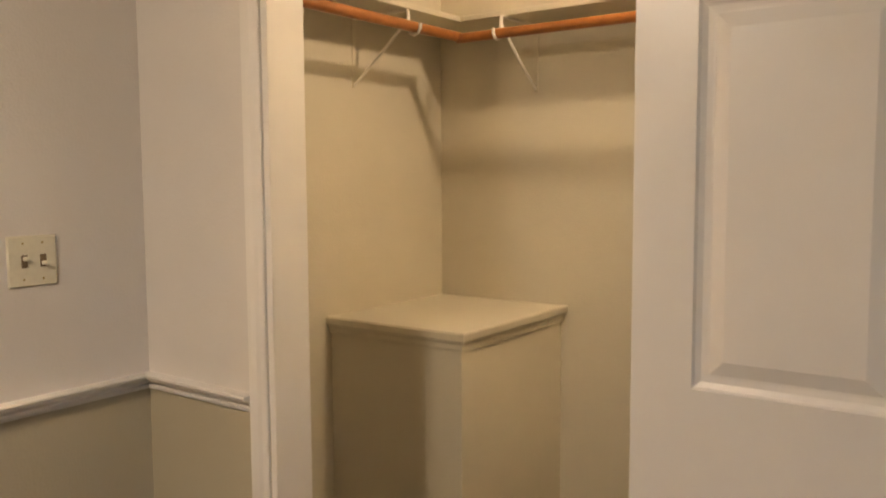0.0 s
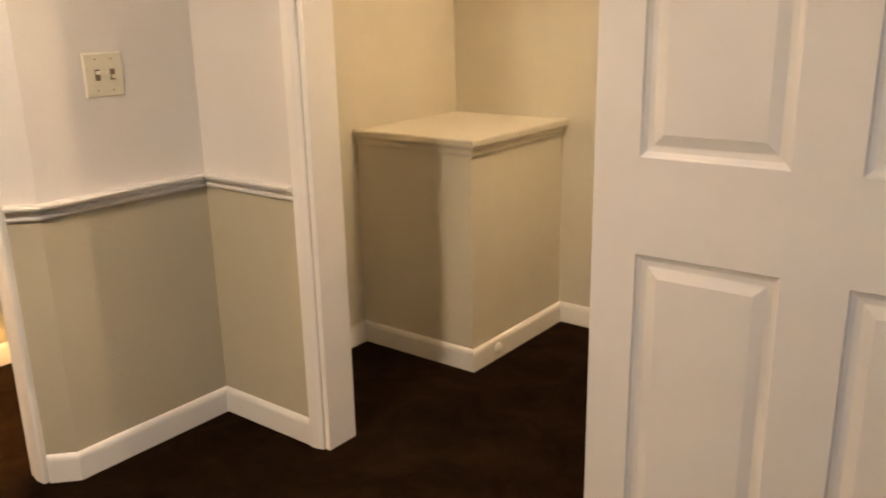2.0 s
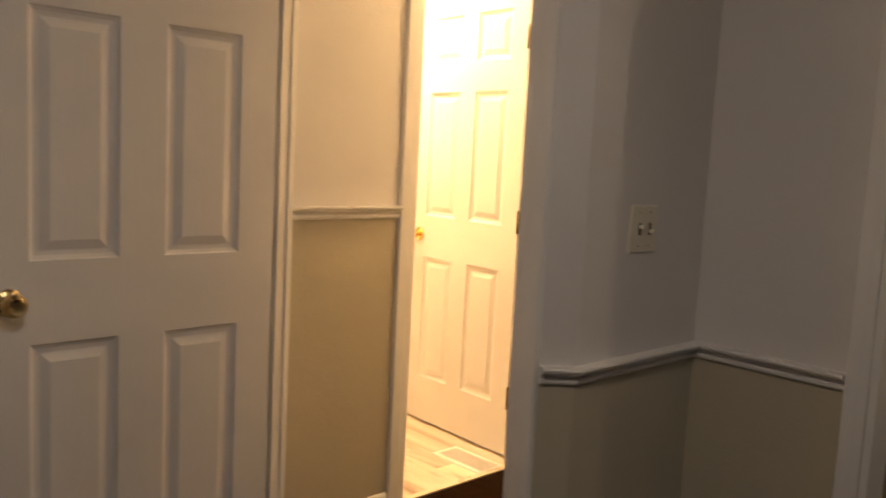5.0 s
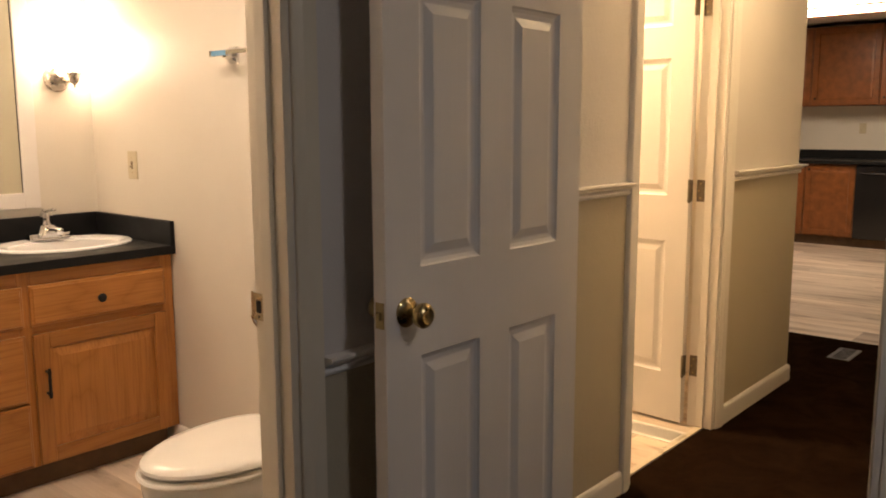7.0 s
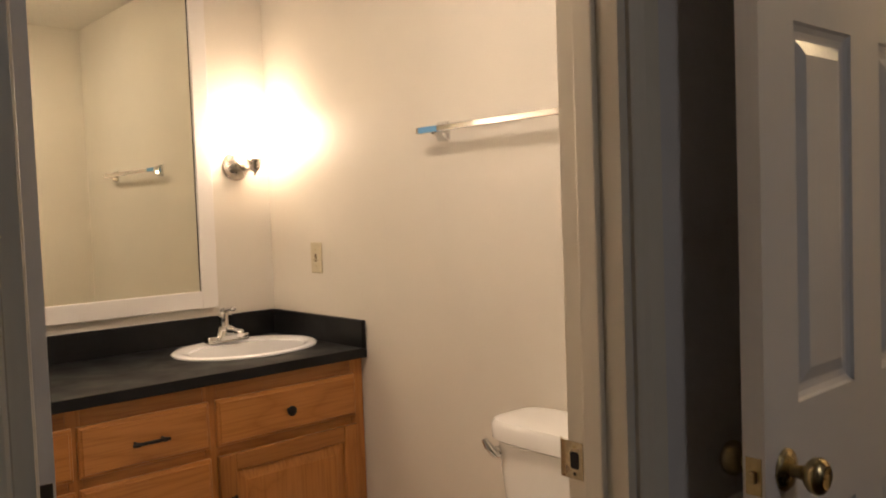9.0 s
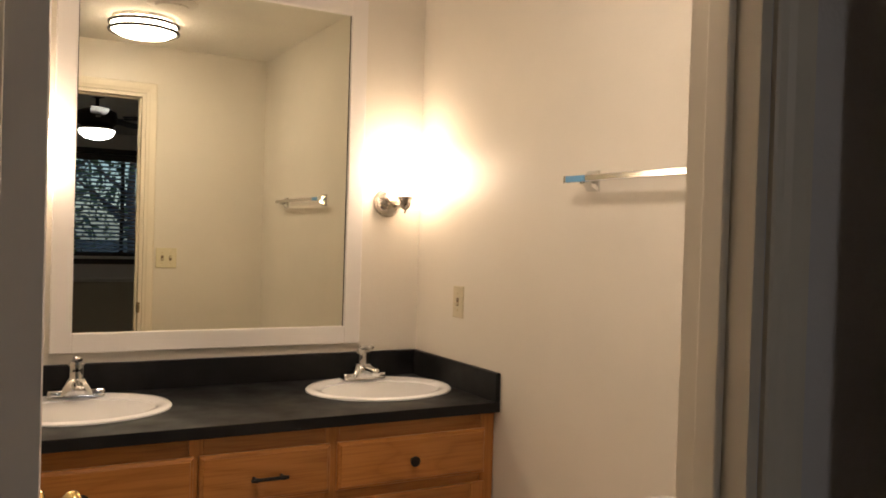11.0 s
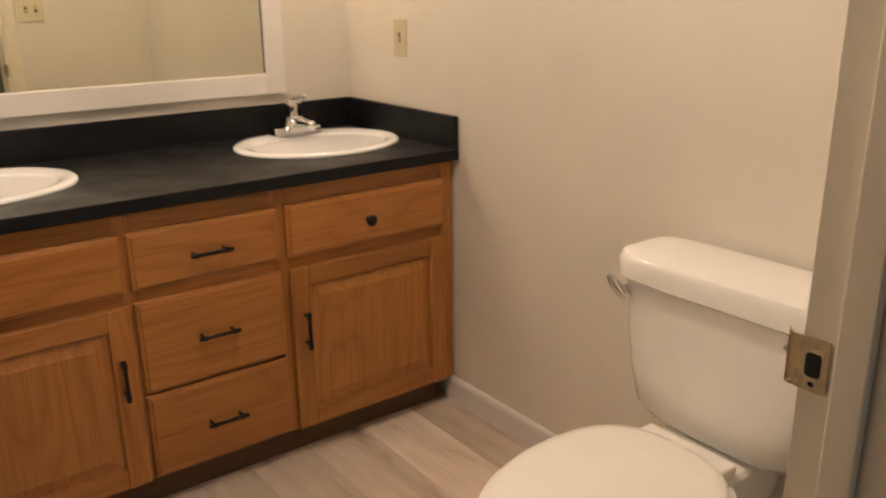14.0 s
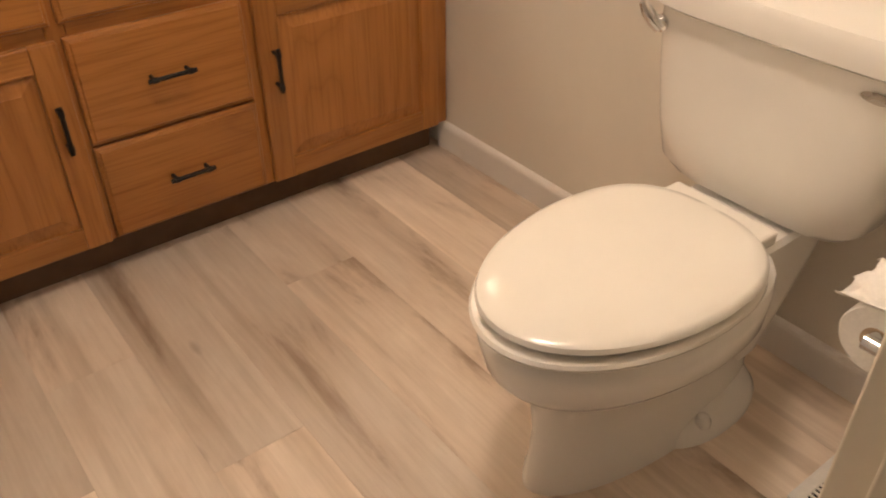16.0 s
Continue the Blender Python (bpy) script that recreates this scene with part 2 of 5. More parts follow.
_b.inputs["Transmission Weight"].default_value = 0.3
M_STAIN = plain("brown_switch_stain", (0.17, 0.115, 0.065), 0.6, 0.0, 0.3, 200, 0.0)

FANCOL = (1.0, 0.945, 0.885)
WARM = (1.0, 0.765, 0.53)
M_FANGLOW = glow("lit_fan_glass", FANCOL, FAN_LIGHT)
M_BULB = glow("lit_closet_bulb", (1.0, 0.865, 0.72), CLOSET_LIGHT)
M_SCONCE = glow("lit_sconce_glass", WARM, SCONCE_LIGHT)
M_BATHGLOW = glow("lit_bath_ceiling_glass", (1.0, 0.80, 0.60), BATH_CEILING_LIGHT)
M_HALLGLOW = glow("lit_hall_glass", (1.0, 0.72, 0.37), HALL_LIGHT)
M_HBGLOW = glow("lit_hall_bath_glass", (1.0, 0.70, 0.38), HALL_BATH_LIGHT)
M_KITGLOW = glow("lit_kitchen_panel", (1.0, 0.82, 0.60), KITCHEN_LIGHT)


# ---------------------------------------------------------------- mesh helpers
def finish(bm, name, mats, smooth=False):
    bmesh.ops.recalc_face_normals(bm, faces=bm.faces)
    me = bpy.data.meshes.new(name)
    bm.to_mesh(me)
    bm.free()
    for m in mats if isinstance(mats, (list, tuple)) else [mats]:
        me.materials.append(m)
    if smooth:
        me.polygons.foreach_set("use_smooth", [True] * len(me.polygons))
        me.set_sharp_from_angle(angle=radians(40))
    return me


def part(name, bm, material, parent=None, label="", at=None, smooth=False):
    ob = new(name, finish(bm, name, material, smooth))
    if parent is not None:
        ob.parent = parent
    if at is not None:
        ob.matrix_basis = at
    if label:
        ob["label"] = label
    return ob


def base(name, at, label, category, group="", kind=""):
    e = new(name)
    e.matrix_basis = at
    return tagged(e, label, category, group, kind)


def add_box(bm, x0, x1, y0, y1, z0, z1, mat=0):
    v = [bm.verts.new((x, y, z)) for x in (x0, x1) for y in (y0, y1) for z in (z0, z1)]
    out = []
    for f in ((0, 1, 3, 2), (4, 6, 7, 5), (0, 4, 5, 1), (2, 3, 7, 6), (0, 2, 6, 4), (1, 5, 7, 3)):
        q = bm.faces.new([v[i] for i in f])
        q.material_index = mat
        out.append(q)
    return out


def box(x0, x1, y0, y1, z0, z1, bevel=0.0, seg=2):
    bm = bmesh.new()
    add_box(bm, min(x0, x1), max(x0, x1), min(y0, y1), max(y0, y1), min(z0, z1), max(z0, z1))
    if bevel:
        bmesh.ops.bevel(bm, geom=bm.edges[:], offset=bevel, segments=seg, profile=0.5, affect="EDGES", clamp_overlap=True)
    return bm


def lathe(profile, seg=32, axis="z"):
    """Turned body from (radius, height) pairs, closed at the ends."""
    bm = bmesh.new()
    rings = []
    for r, h in profile:
        ring = []
        for k in range(seg):
            a = 2 * math.pi * k / seg
            p = (r * math.cos(a), r * math.sin(a), h)
            ring.append(bm.verts.new(p if axis == "z" else ((h, p[0], p[1]) if axis == "x" else (p[0], h, p[1]))))
        rings.append(ring)
    for a, b in zip(rings, rings[1:]):
        for k in range(seg):
            bm.faces.new((a[k], a[(k + 1) % seg], b[(k + 1) % seg], b[k]))
    for ring in (rings[0], rings[-1]):
        bm.faces.new(ring)
    return bm


def tube(points, radius, seg=12):
    bm = bmesh.new()
    pts = [Vector(p) for p in points]
    rings = []
    for i, p in enumerate(pts):
        d = (pts[min(i + 1, len(pts) - 1)] - pts[max(i - 1, 0)]).normalized()
        side = d.cross(Vector((0, 0, 1)) if abs(d.z) < 0.9 else Vector((1, 0, 0))).normalized()
        up = side.cross(d)
        r = radius[i] if isinstance(radius, (list, tuple)) else radius
        rings.append([bm.verts.new(p + r * (math.cos(2 * math.pi * k / seg) * side + math.sin(2 * math.pi * k / seg) * up)) for k in range(seg)])
    for a, b in zip(rings, rings[1:]):
        for k in range(seg):
            bm.faces.new((a[k], a[(k + 1) % seg], b[(k + 1) % seg], b[k]))
    bm.faces.new(rings[0])
    bm.faces.new(rings[-1])
    return bm


def loft(sections):
    """Skin through closed rings of equal length."""
    bm = bmesh.new()
    rings = [[bm.verts.new(p) for p in s] for s in sections]
    for a, b in zip(rings, rings[1:]):
        for k in range(len(a)):
            j = (k + 1) % len(a)
            bm.faces.new((a[k], a[j], b[j], b[k]))
    bm.faces.new(rings[0])
    bm.faces.new(rings[-1])
    return bm


def oval_yz(x, y, z, a, b, p=5.0, seg=20):
    """Rounded ring in the plane x."""
    out = []
    for k in range(seg):
        c, q = math.cos(2 * math.pi * k / seg), math.sin(2 * math.pi * k / seg)
        out.append((x, y + a * math.copysign(abs(c) ** (2 / p), c), z + b * math.copysign(abs(q) ** (2 / p), q)))
    return out


def sweep(profile, p0, p1, out, cut0=0.0, cut1=0.0):
    """A moulding: profile of (proud, height) run from p0 to p1 in plan, proud towards out; the cuts mitre its ends (1: outer mitre, -1: inner)."""
    bm = bmesh.new()
    a, b, o = Vector((*p0, 0)), Vector((*p1, 0)), Vector((*out, 0)).normalized()
    d = (b - a).normalized()
    r0 = [bm.verts.new(a + o * u - d * u * cut0 + Vector((0, 0, h))) for u, h in profile]
    r1 = [bm.verts.new(b + o * u + d * u * cut1 + Vector((0, 0, h))) for u, h in profile]
    for k in range(len(profile)):
        j = (k + 1) % len(profile)
        bm.faces.new((r0[k], r0[j], r1[j], r1[k]))
    bm.faces.new(r0)
    bm.faces.new(r1)
    return bm


def rail_profile(top):
    return [(0.0, top - 0.043), (0.009, top - 0.043), (0.012, top - 0.038), (0.012, top - 0.033), (0.008, top - 0.029), (0.015, top - 0.022),
            (0.022, top - 0.018), (0.020, top - 0.013), (0.033, top - 0.011), (0.036, top - 0.005), (0.034, top), (0.0, top)]


BASE_PROFILE = [(0.0, 0.0), (0.013, 0.0), (0.013, 0.064), (0.0122, 0.071), (0.0095, 0.078), (0.005, 0.083), (0.0, 0.085)]


def baseboard(p0, p1, out, cut0=0.0, cut1=0.0):
    return tagged(part("baseboard", sweep(BASE_PROFILE, p0, p1, out, cut0, cut1), M_TRIM), "white painted wooden baseboard along the wall", "baseboard", kind="structure")


def chair_rail(p0, p1, out, top, cut0=0.0, cut1=0.0):
    return tagged(part("chair_rail_trim", sweep(rail_profile(top), p0, p1, out, cut0, cut1), M_TRIM), "white moulded wooden chair rail on the wall", "chair rail", kind="structure")


# ---------------------------------------------------------------- the plan, in metres
CEIL = 2.43
YA = 2.0           # nook wall with the light switch
XB = 1.333         # wall of the closet
XC = 1.445         # inside of that wall
YN0, YN1 = 2.98, 3.09   # wall between bedroom or hall and the two bathrooms
XR = 0.335         # bath wall behind the toilet
YH0, YH1 = 3.025, 3.135   # the same wall along the hall, set back
HX = 2.855         # free end of the hall wall
YM = 5.215         # bath wall behind the mirror
XL = -1.235        # bath wall behind the open door
RAIL = 0.815
HRAIL = 1.112
DOORH = 2.04
BATHH = 2.15
BD0, BD1 = -1.192, -0.372    # bathroom doorway
HB0, HB1 = 1.170, 1.925      # hall bathroom doorway
CL0, CL1 = 0.615, 1.533      # closet doorway
YS = -1.8          # bedroom window wall
XW = -3.1          # bedroom far side


def wall(name, label, boxes, mats, pick, at=None):
    """One wall from boxes butted end to end; pick(normal, centre) gives the slot of a face."""
    bm = bmesh.new()
    for bx in boxes:
        for f in add_box(bm, *bx):
            f.normal_update()
            f.material_index = pick(f.normal, f.calc_center_median())
    ob = new(name, finish(bm, name, mats))
    if at is not None:
        ob.matrix_basis = at
    return tagged(ob, label, "wall", kind="structure")


def split(x0, x1, y0, y1, cuts, z1=CEIL):
    zs = [0.0, *cuts, z1]
    return [(x0, x1, y0, y1, a, b) for a, b in zip(zs, zs[1:])]


R1, R2 = RAIL - 0.02, HRAIL - 0.02
north = []
for x0, x1 in ((XW, BD0), (BD1, 0.56)):
    north += split(x0, x1, YN0, YN1, [R1, R2])
for x0, x1 in ((0.56, HB0), (HB1, HX)):
    north += split(x0, x1, YH0, YH1, [R1, R2])
north.append((BD0, BD1, YN0, YN1, BATHH, CEIL))
north.append((HB0, HB1, YH0, YH1, DOORH, CEIL))


def pick_north(nm, c):
    if nm.y > 0.5:
        return 2
    if nm.y < -0.5:
        return 1 if c.z < (R1 if c.x < 0.56 else R2) else 0
    if nm.x > 0.5 and c.x > HX - 0.05:
        return 1 if c.z < R2 else 0
    return 0


wall("wall_north", "pale wall with sage lower half and two doorways", north, [M_UPPER, M_LOWER, M_BATH], pick_north)

two_tone = lambda nm, c: 1 if c.z < R1 else 0
# nook wall between bedroom and hall, in front of the hall's other side
wall("wall_nook", "pale grey nook wall with sage lower half",
     split(0.80, XB, YA, YA + 0.025, [R1]), [M_UPPER, M_LOWER], two_tone)
wall("wall_hall", "cream hall wall with sage lower half", split(0.86, 3.9, YA + 0.06, YA + 0.10, [R2]), [M_UPPER, M_LOWER], lambda nm, c: 1 if c.z < R2 else 0)
# closet wall with its doorway
cl = split(XB, XC, CL1, YA + 0.025, [R1]) + split(XB, XC, YS, CL0, [R1]) + [(XB, XC, CL0, CL1, DOORH, CEIL)]
wall("wall_closet", "pale grey wall with sage lower half and closet doorway", cl, [M_UPPER, M_LOWER, M_CLOSET],
     lambda nm, c: 2 if nm.x > 0.5 else (1 if c.z < R1 else 0))
# doorway wall between bedroom and hall, set askew
W1X, W1Y = 0.738, 2.058      # where it leaves the bevelled corner
W1D = Vector((-0.215, 0.977, 0)).normalized()
W1A = math.degrees(math.atan2(W1D.y, W1D.x))
W1 = pose(W1X, W1Y, 0, 0, 0, W1A)
W1LEN = (YH0 - W1Y) / W1D.y
S0, S1 = 0.060, 0.885        # its opening, along the wall
wall("wall_doorway", "pale wall around the bedroom doorway",
     split(0.0, S0, -0.06, 0.0, [R1]) + split(S1, W1LEN, -0.06, 0.0, [R1]) + [(S0, S1, -0.06, 0.0, DOORH, CEIL)],
     [M_UPPER, M_LOWER], two_tone, W1)
# bevelled corner between that wall and the nook
WCD = Vector((W1X - 0.80, W1Y - YA, 0))
wall("wall_corner", "pale bevelled wall corner beside the bedroom doorway", split(0.0, WCD.length, -0.04, 0.0, [R1]), [M_UPPER, M_LOWER], two_tone,
     pose(0.80, YA, 0, 0, 0, math.degrees(math.atan2(WCD.y, WCD.x))))
# the rest of the bedroom
wall("wall_south_left", "pale grey bedroom wall beside the window", split(XW, -0.36, YS - 0.12, YS, [R1]), [M_UPPER, M_LOWER], two_tone)
wall("wall_south_right", "pale grey bedroom wall beside the window", split(0.76, XC, YS - 0.12, YS, [R1]), [M_UPPER, M_LOWER], two_tone)
wall("wall_south_window", "pale grey wall above and below the window",
     [(-0.36, 0.76, YS - 0.12, YS, 0, R1), (-0.36, 0.76, YS - 0.12, YS, R1, 1.06), (-0.36, 0.76, YS - 0.12, YS, 2.2, CEIL)], [M_UPPER, M_LOWER], two_tone)
wall("wall_west", "pale grey bedroom wall with sage lower half", split(XW - 0.1, XW, YS, YN0, [R1]), [M_UPPER, M_LOWER], two_tone)
# closet inside
closet_pick = lambda nm, c: 0
wall("wall_closet_side", "cream closet side wall", split(XC, 2.78, 2.03, 2.06, []), [M_CLOSET], closet_pick)
wall("wall_closet_back", "cream closet back wall", split(2.69, 2.78, -0.3, 2.03, []), [M_CLOSET], closet_pick)
wall("wall_closet_far", "cream closet end wall", split(XC, 2.69, -0.35, -0.3, []), [M_CLOSET], closet_pick)
# bathroom
wall("wall_bath_toilet", "cream white bathroom wall behind the toilet", split(XR, XR + 0.1, YN1, YM, []), [M_BATH], closet_pick)
wall("wall_bath_mirror", "cream white bathroom wall behind the mirror", split(XL - 0.1, XR + 0.1, YM, YM + 0.1, []), [M_BATH], closet_pick)
wall("wall_bath_left", "cream white bathroom side wall", split(XL - 0.1, XL, YN1, YM, []), [M_BATH], closet_pick)
# hall bathroom
wall("wall_hall_bath_left", "cream hall bathroom wall", split(0.95, 1.05, YH1, 4.9, []), [M_BATH], closet_pick)
wall("wall_hall_bath_right", "cream hall bathroom wall", split(2.65, HX, YH1, 4.9, []), [M_BATH], closet_pick)
wall("wall_hall_bath_back", "beige tiled hall bathroom wall", split(0.95, HX, 4.9, 5.0, []), [M_TILE], closet_pick)
# kitchen end
wall("wall_kitchen_back", "cream kitchen wall behind the cabinets", split(8.75, 8.85, 1.0, 6.5, []), [M_BATH], closet_pick)
wall("wall_kitchen_left", "cream wall of the living space", split(HX, 8.75, 6.4, 6.5, []), [M_BATH], closet_pick)
wall("wall_kitchen_right", "cream wall of the living space", split(3.9, 8.75, 1.0, 1.1, []), [M_BATH], closet_pick)
wall("wall_living_near", "cream wall of the living space", split(HX - 0.1, HX, 5.0, 6.4, []), [M_BATH], closet_pick)
wall("wall_living_jog", "cream wall beside the hall", split(3.9, 4.0, 1.1, YA + 0.1, []), [M_BATH], closet_pick)


def slab(name, label, category, x0, x1, y0, y1, z0, z1, mat):
    return tagged(part(name, box(x0, x1, y0, y1, z0, z1), mat), label, category, kind="structure")


slab("floor_bedroom", "dark brown cut-pile carpet over bedroom and hall", "carpet", XW, 3.9, YS, YN0, -0.05, 0.0, M_CARPET)
slab("floor_living", "dark brown cut-pile carpet beyond the hall", "carpet", HX, 3.9, YN0, 6.4, -0.05, 0.0, M_CARPET)
slab("floor_hall", "dark brown cut-pile carpet up to the hall bathroom threshold", "carpet", 0.45, HX, YN0, 3.07, -0.05, 0.0, M_CARPET)
floor_bath = slab("floor_bath", "greyed oak-look vinyl plank bathroom floor", "floor", XL, XR, YN0, YM, -0.05, -0.002, M_UNDER)
floor_hall_bath = slab("floor_hall_bath", "oak-look vinyl plank hall bathroom floor", "floor", 1.05, 2.65, 3.07, 4.9, -0.05, -0.002, M_UNDER)
floor_kitchen = slab("floor_kitchen", "pale oak-look vinyl plank kitchen floor", "floor", 3.9, 8.75, 1.1, 6.4, -0.05, -0.002, M_UNDER)
slab("ceiling_bedroom", "flat white bedroom and hall ceiling", "ceiling", XW, 3.9, YS, YH0, CEIL, CEIL + 0.05, M_CEIL)
slab("ceiling_bath", "flat white bathroom ceiling", "ceiling", XL, XR, YN1, YM, CEIL, CEIL + 0.05, M_CEIL)
slab("ceiling_hall_bath", "flat white hall bathroom ceiling", "ceiling", 1.05, 2.65, YH1, 4.9, CEIL, CEIL + 0.05, M_CEIL)
slab("ceiling_kitchen", "flat white kitchen ceiling", "ceiling", 3.9, 8.75, 1.1, 6.4, CEIL, CEIL + 0.05, M_CEIL)
slab("ceiling_living", "flat white living space ceiling", "ceiling", HX, 3.9, YH0, 6.4, CEIL, CEIL + 0.05, M_CEIL)
slab("threshold_trim", "tan transition strip at the bathroom carpet edge", "threshold", HB0 + 0.016, HB1 - 0.016, 3.060, 3.088, 0.0, 0.006, M_TILE_TRIM)


# ---------------------------------------------------------------- trim
def casing(name, label, w, h, at, wide=0.060, sides=(1, 1), mat=None):
    """Door casing in the local xz plane around an opening 0..w, proud towards -y: two legs and a head."""
    e = base(name, at, label, "door casing", kind="structure")
    prof = [(0.0, 0.0), (0.0, 0.007), (0.004, 0.0095), (0.014, 0.0118), (0.024, 0.0158), (wide - 0.014, 0.018), (wide - 0.004, 0.018), (wide, 0.013), (wide, 0.0)]

    def leg(x, sgn, z1):
        return loft([[(x + sgn * u, -v, 0.0) for u, v in prof], [(x + sgn * u, -v, z1 + u) for u, v in prof]])

    if sides[0]:
        part("casing_leg", leg(-0.004, -1, h + 0.004), mat or M_TRIM, e)
    if sides[1]:
        part("casing_leg", leg(w + 0.004, 1, h + 0.004), mat or M_TRIM, e)
    part("casing_head", loft([[(-0.004 - u, -v, h + 0.004 + u) for u, v in prof], [(w + 0.004 + u, -v, h + 0.004 + u) for u, v in prof]]), mat or M_TRIM, e)
    return e


def jamb(name, label, w, h, depth, at, stop_at, stop=0.012, mat=None):
    """Frame lining of an opening 0..w, in depth y from 0 to depth, with a stop strip."""
    e = base(name, at, label, "door frame", kind="structure")
    t = 0.016
    part("jamb_leg", box(-0.002, t, -0.001, depth + 0.001, 0, h, 0.001, 1), mat or M_TRIM, e)
    part("jamb_leg", box(w - t, w + 0.002, -0.001, depth + 0.001, 0, h, 0.001, 1), mat or M_TRIM, e)
    part("jamb_head", box(t, w - t, -0.001, depth + 0.001, h - t, h + 0.002, 0.001, 1), mat or M_TRIM, e)
    if stop_at is None:
        return e
    y0, y1 = stop_at
    part("door_stop", box(t, t + stop, y0, y1, 0, h - t, 0.003), mat or M_TRIM, e)
    part("door_stop", box(w - t - stop, w - t, y0, y1, 0, h - t, 0.003), mat or M_TRIM, e)
    part("door_stop", box(t + stop, w - t - stop, y0, y1, h - t - stop, h - t, 0.003), mat or M_TRIM, e)
    return e


# bathroom doorway: bedroom side, bath side, lining
casing("bath_door_casing", "white moulded casing around the bathroom doorway", BD1 - BD0, BATHH, pose(BD0, YN0, 0), mat=M_CREAM)
casing("bath_door_casing_inner", "white moulded casing inside the bathroom", BD1 - BD0, BATHH, pose(BD1, YN1, 0, 0, 0, 180), mat=M_CREAM)
bath_jamb = jamb("bath_door_frame", "white painted bathroom door frame with brass strike plate", BD1 - BD0, BATHH, YN1 - YN0, pose(BD0, YN0, 0), (0.036, 0.072), mat=M_CREAM)
# hall bathroom doorway
casing("hall_bath_casing", "white moulded casing around the hall bathroom doorway", HB1 - HB0, DOORH, pose(HB0, YH0, 0), 0.066)
hall_jamb = jamb("hall_bath_door_frame", "white painted hall bathroom door frame", HB1 - HB0, DOORH, YH1 - YH0, pose(HB0, YH0, 0), (0.035, 0.070))
# closet doorway, seen from the bedroom (local x runs along -y, local -y faces the bedroom)
casing("closet_casing", "white moulded casing around the closet doorway", CL1 - CL0, DOORH, pose(XB, CL1, 0, 0, 0, -90), 0.052)
jamb("closet_door_frame", "white painted closet door frame", CL1 - CL0, DOORH, XC - XB, pose(XB, CL1, 0, 0, 0, -90), None)
# bedroom doorway in the askew wall: local x along the wall, bedroom side towards +y
W1F = W1 @ pose(S1, 0, 0, 0, 0, 180)
casing("bedroom_door_casing", "white moulded casing around the bedroom doorway", S1 - S0, DOORH, W1F, 0.056)
casing("bedroom_door_casing_hall", "white moulded casing on the hall side", S1 - S0, DOORH, W1 @ pose(S0, -0.06, 0), 0.056, (1, 0))
jamb("bedroom_door_frame", "white painted bedroom door frame", S1 - S0, DOORH, 0.06, W1F, (0.032, 0.05), 0.006)

CW = 0.054
# bedroom nook
chair_rail((0.80, YA), (XB, YA), (0, -1), RAIL, 0.41, -1)
chair_rail((XB, YA), (XB, CL1 + CW), (-1, 0), RAIL, -1, 0)
WCN = (-WCD.y, WCD.x)
chair_rail((0.80, YA), (W1X, W1Y), WCN, RAIL, 0.41, -0.2)
baseboard((0.80, YA), (XB, YA), (0, -1), 0.41, -1)
baseboard((XB, YA), (XB, CL1 + CW), (-1, 0), -1, 0)
baseboard((0.80, YA), (W1X, W1Y), WCN, 0.41, -0.2)
baseboard((XB, CL0 - CW), (XB, YS), (-1, 0))
chair_rail((XB, CL0 - CW), (XB, YS), (-1, 0), RAIL)
# bedroom behind the open door, and round the room
chair_rail((BD1 + 0.066, YN0), (0.50, YN0), (0, -1), RAIL)
baseboard((BD1 + 0.066, YN0), (0.50, YN0), (0, -1))
chair_rail((XW, YN0), (BD0 - 0.066, YN0), (0, -1), RAIL)
baseboard((XW, YN0), (BD0 - 0.066, YN0), (0, -1))
baseboard((XW, YS), (XC, YS), (0, 1))
chair_rail((XW, YS), (XB, YS), (0, 1), RAIL)
# hall
chair_rail((0.60, YH0), (HB0 - 0.070, YH0), (0, -1), HRAIL)
baseboard((0.60, YH0), (HB0 - 0.070, YH0), (0, -1))
chair_rail((HB1 + 0.070, YH0), (HX, YH0), (0, -1), HRAIL, 0, 1)
chair_rail((HX, YH0), (HX, YH1), (1, 0), HRAIL, 1, 0)
baseboard((HB1 + 0.070, YH0), (HX, YH0), (0, -1), 0, 1)
baseboard((HX, YH0), (HX, 5.0), (1, 0), 1, 0)
baseboard((0.90, YA + 0.10), (3.9, YA + 0.10), (0, 1))
# closet and bathroom
baseboard((XC, 2.03), (2.056, 2.03), (0, -1), 0, -1)
baseboard((2.056, 2.03), (2.056, 1.497), (-1, 0), -1, 1)
baseboard((2.056, 1.497), (2.69, 1.497), (0, -1), 1, -1)
baseboard((2.69, 1.497), (2.69, -0.3), (-1, 0), -1, 0)
baseboard((XR, 4.655), (XR, YN1), (-1, 0), 0, -1)
baseboard((XR, YN1), (BD1 + 0.066, YN1), (0, 1), -1, 0)


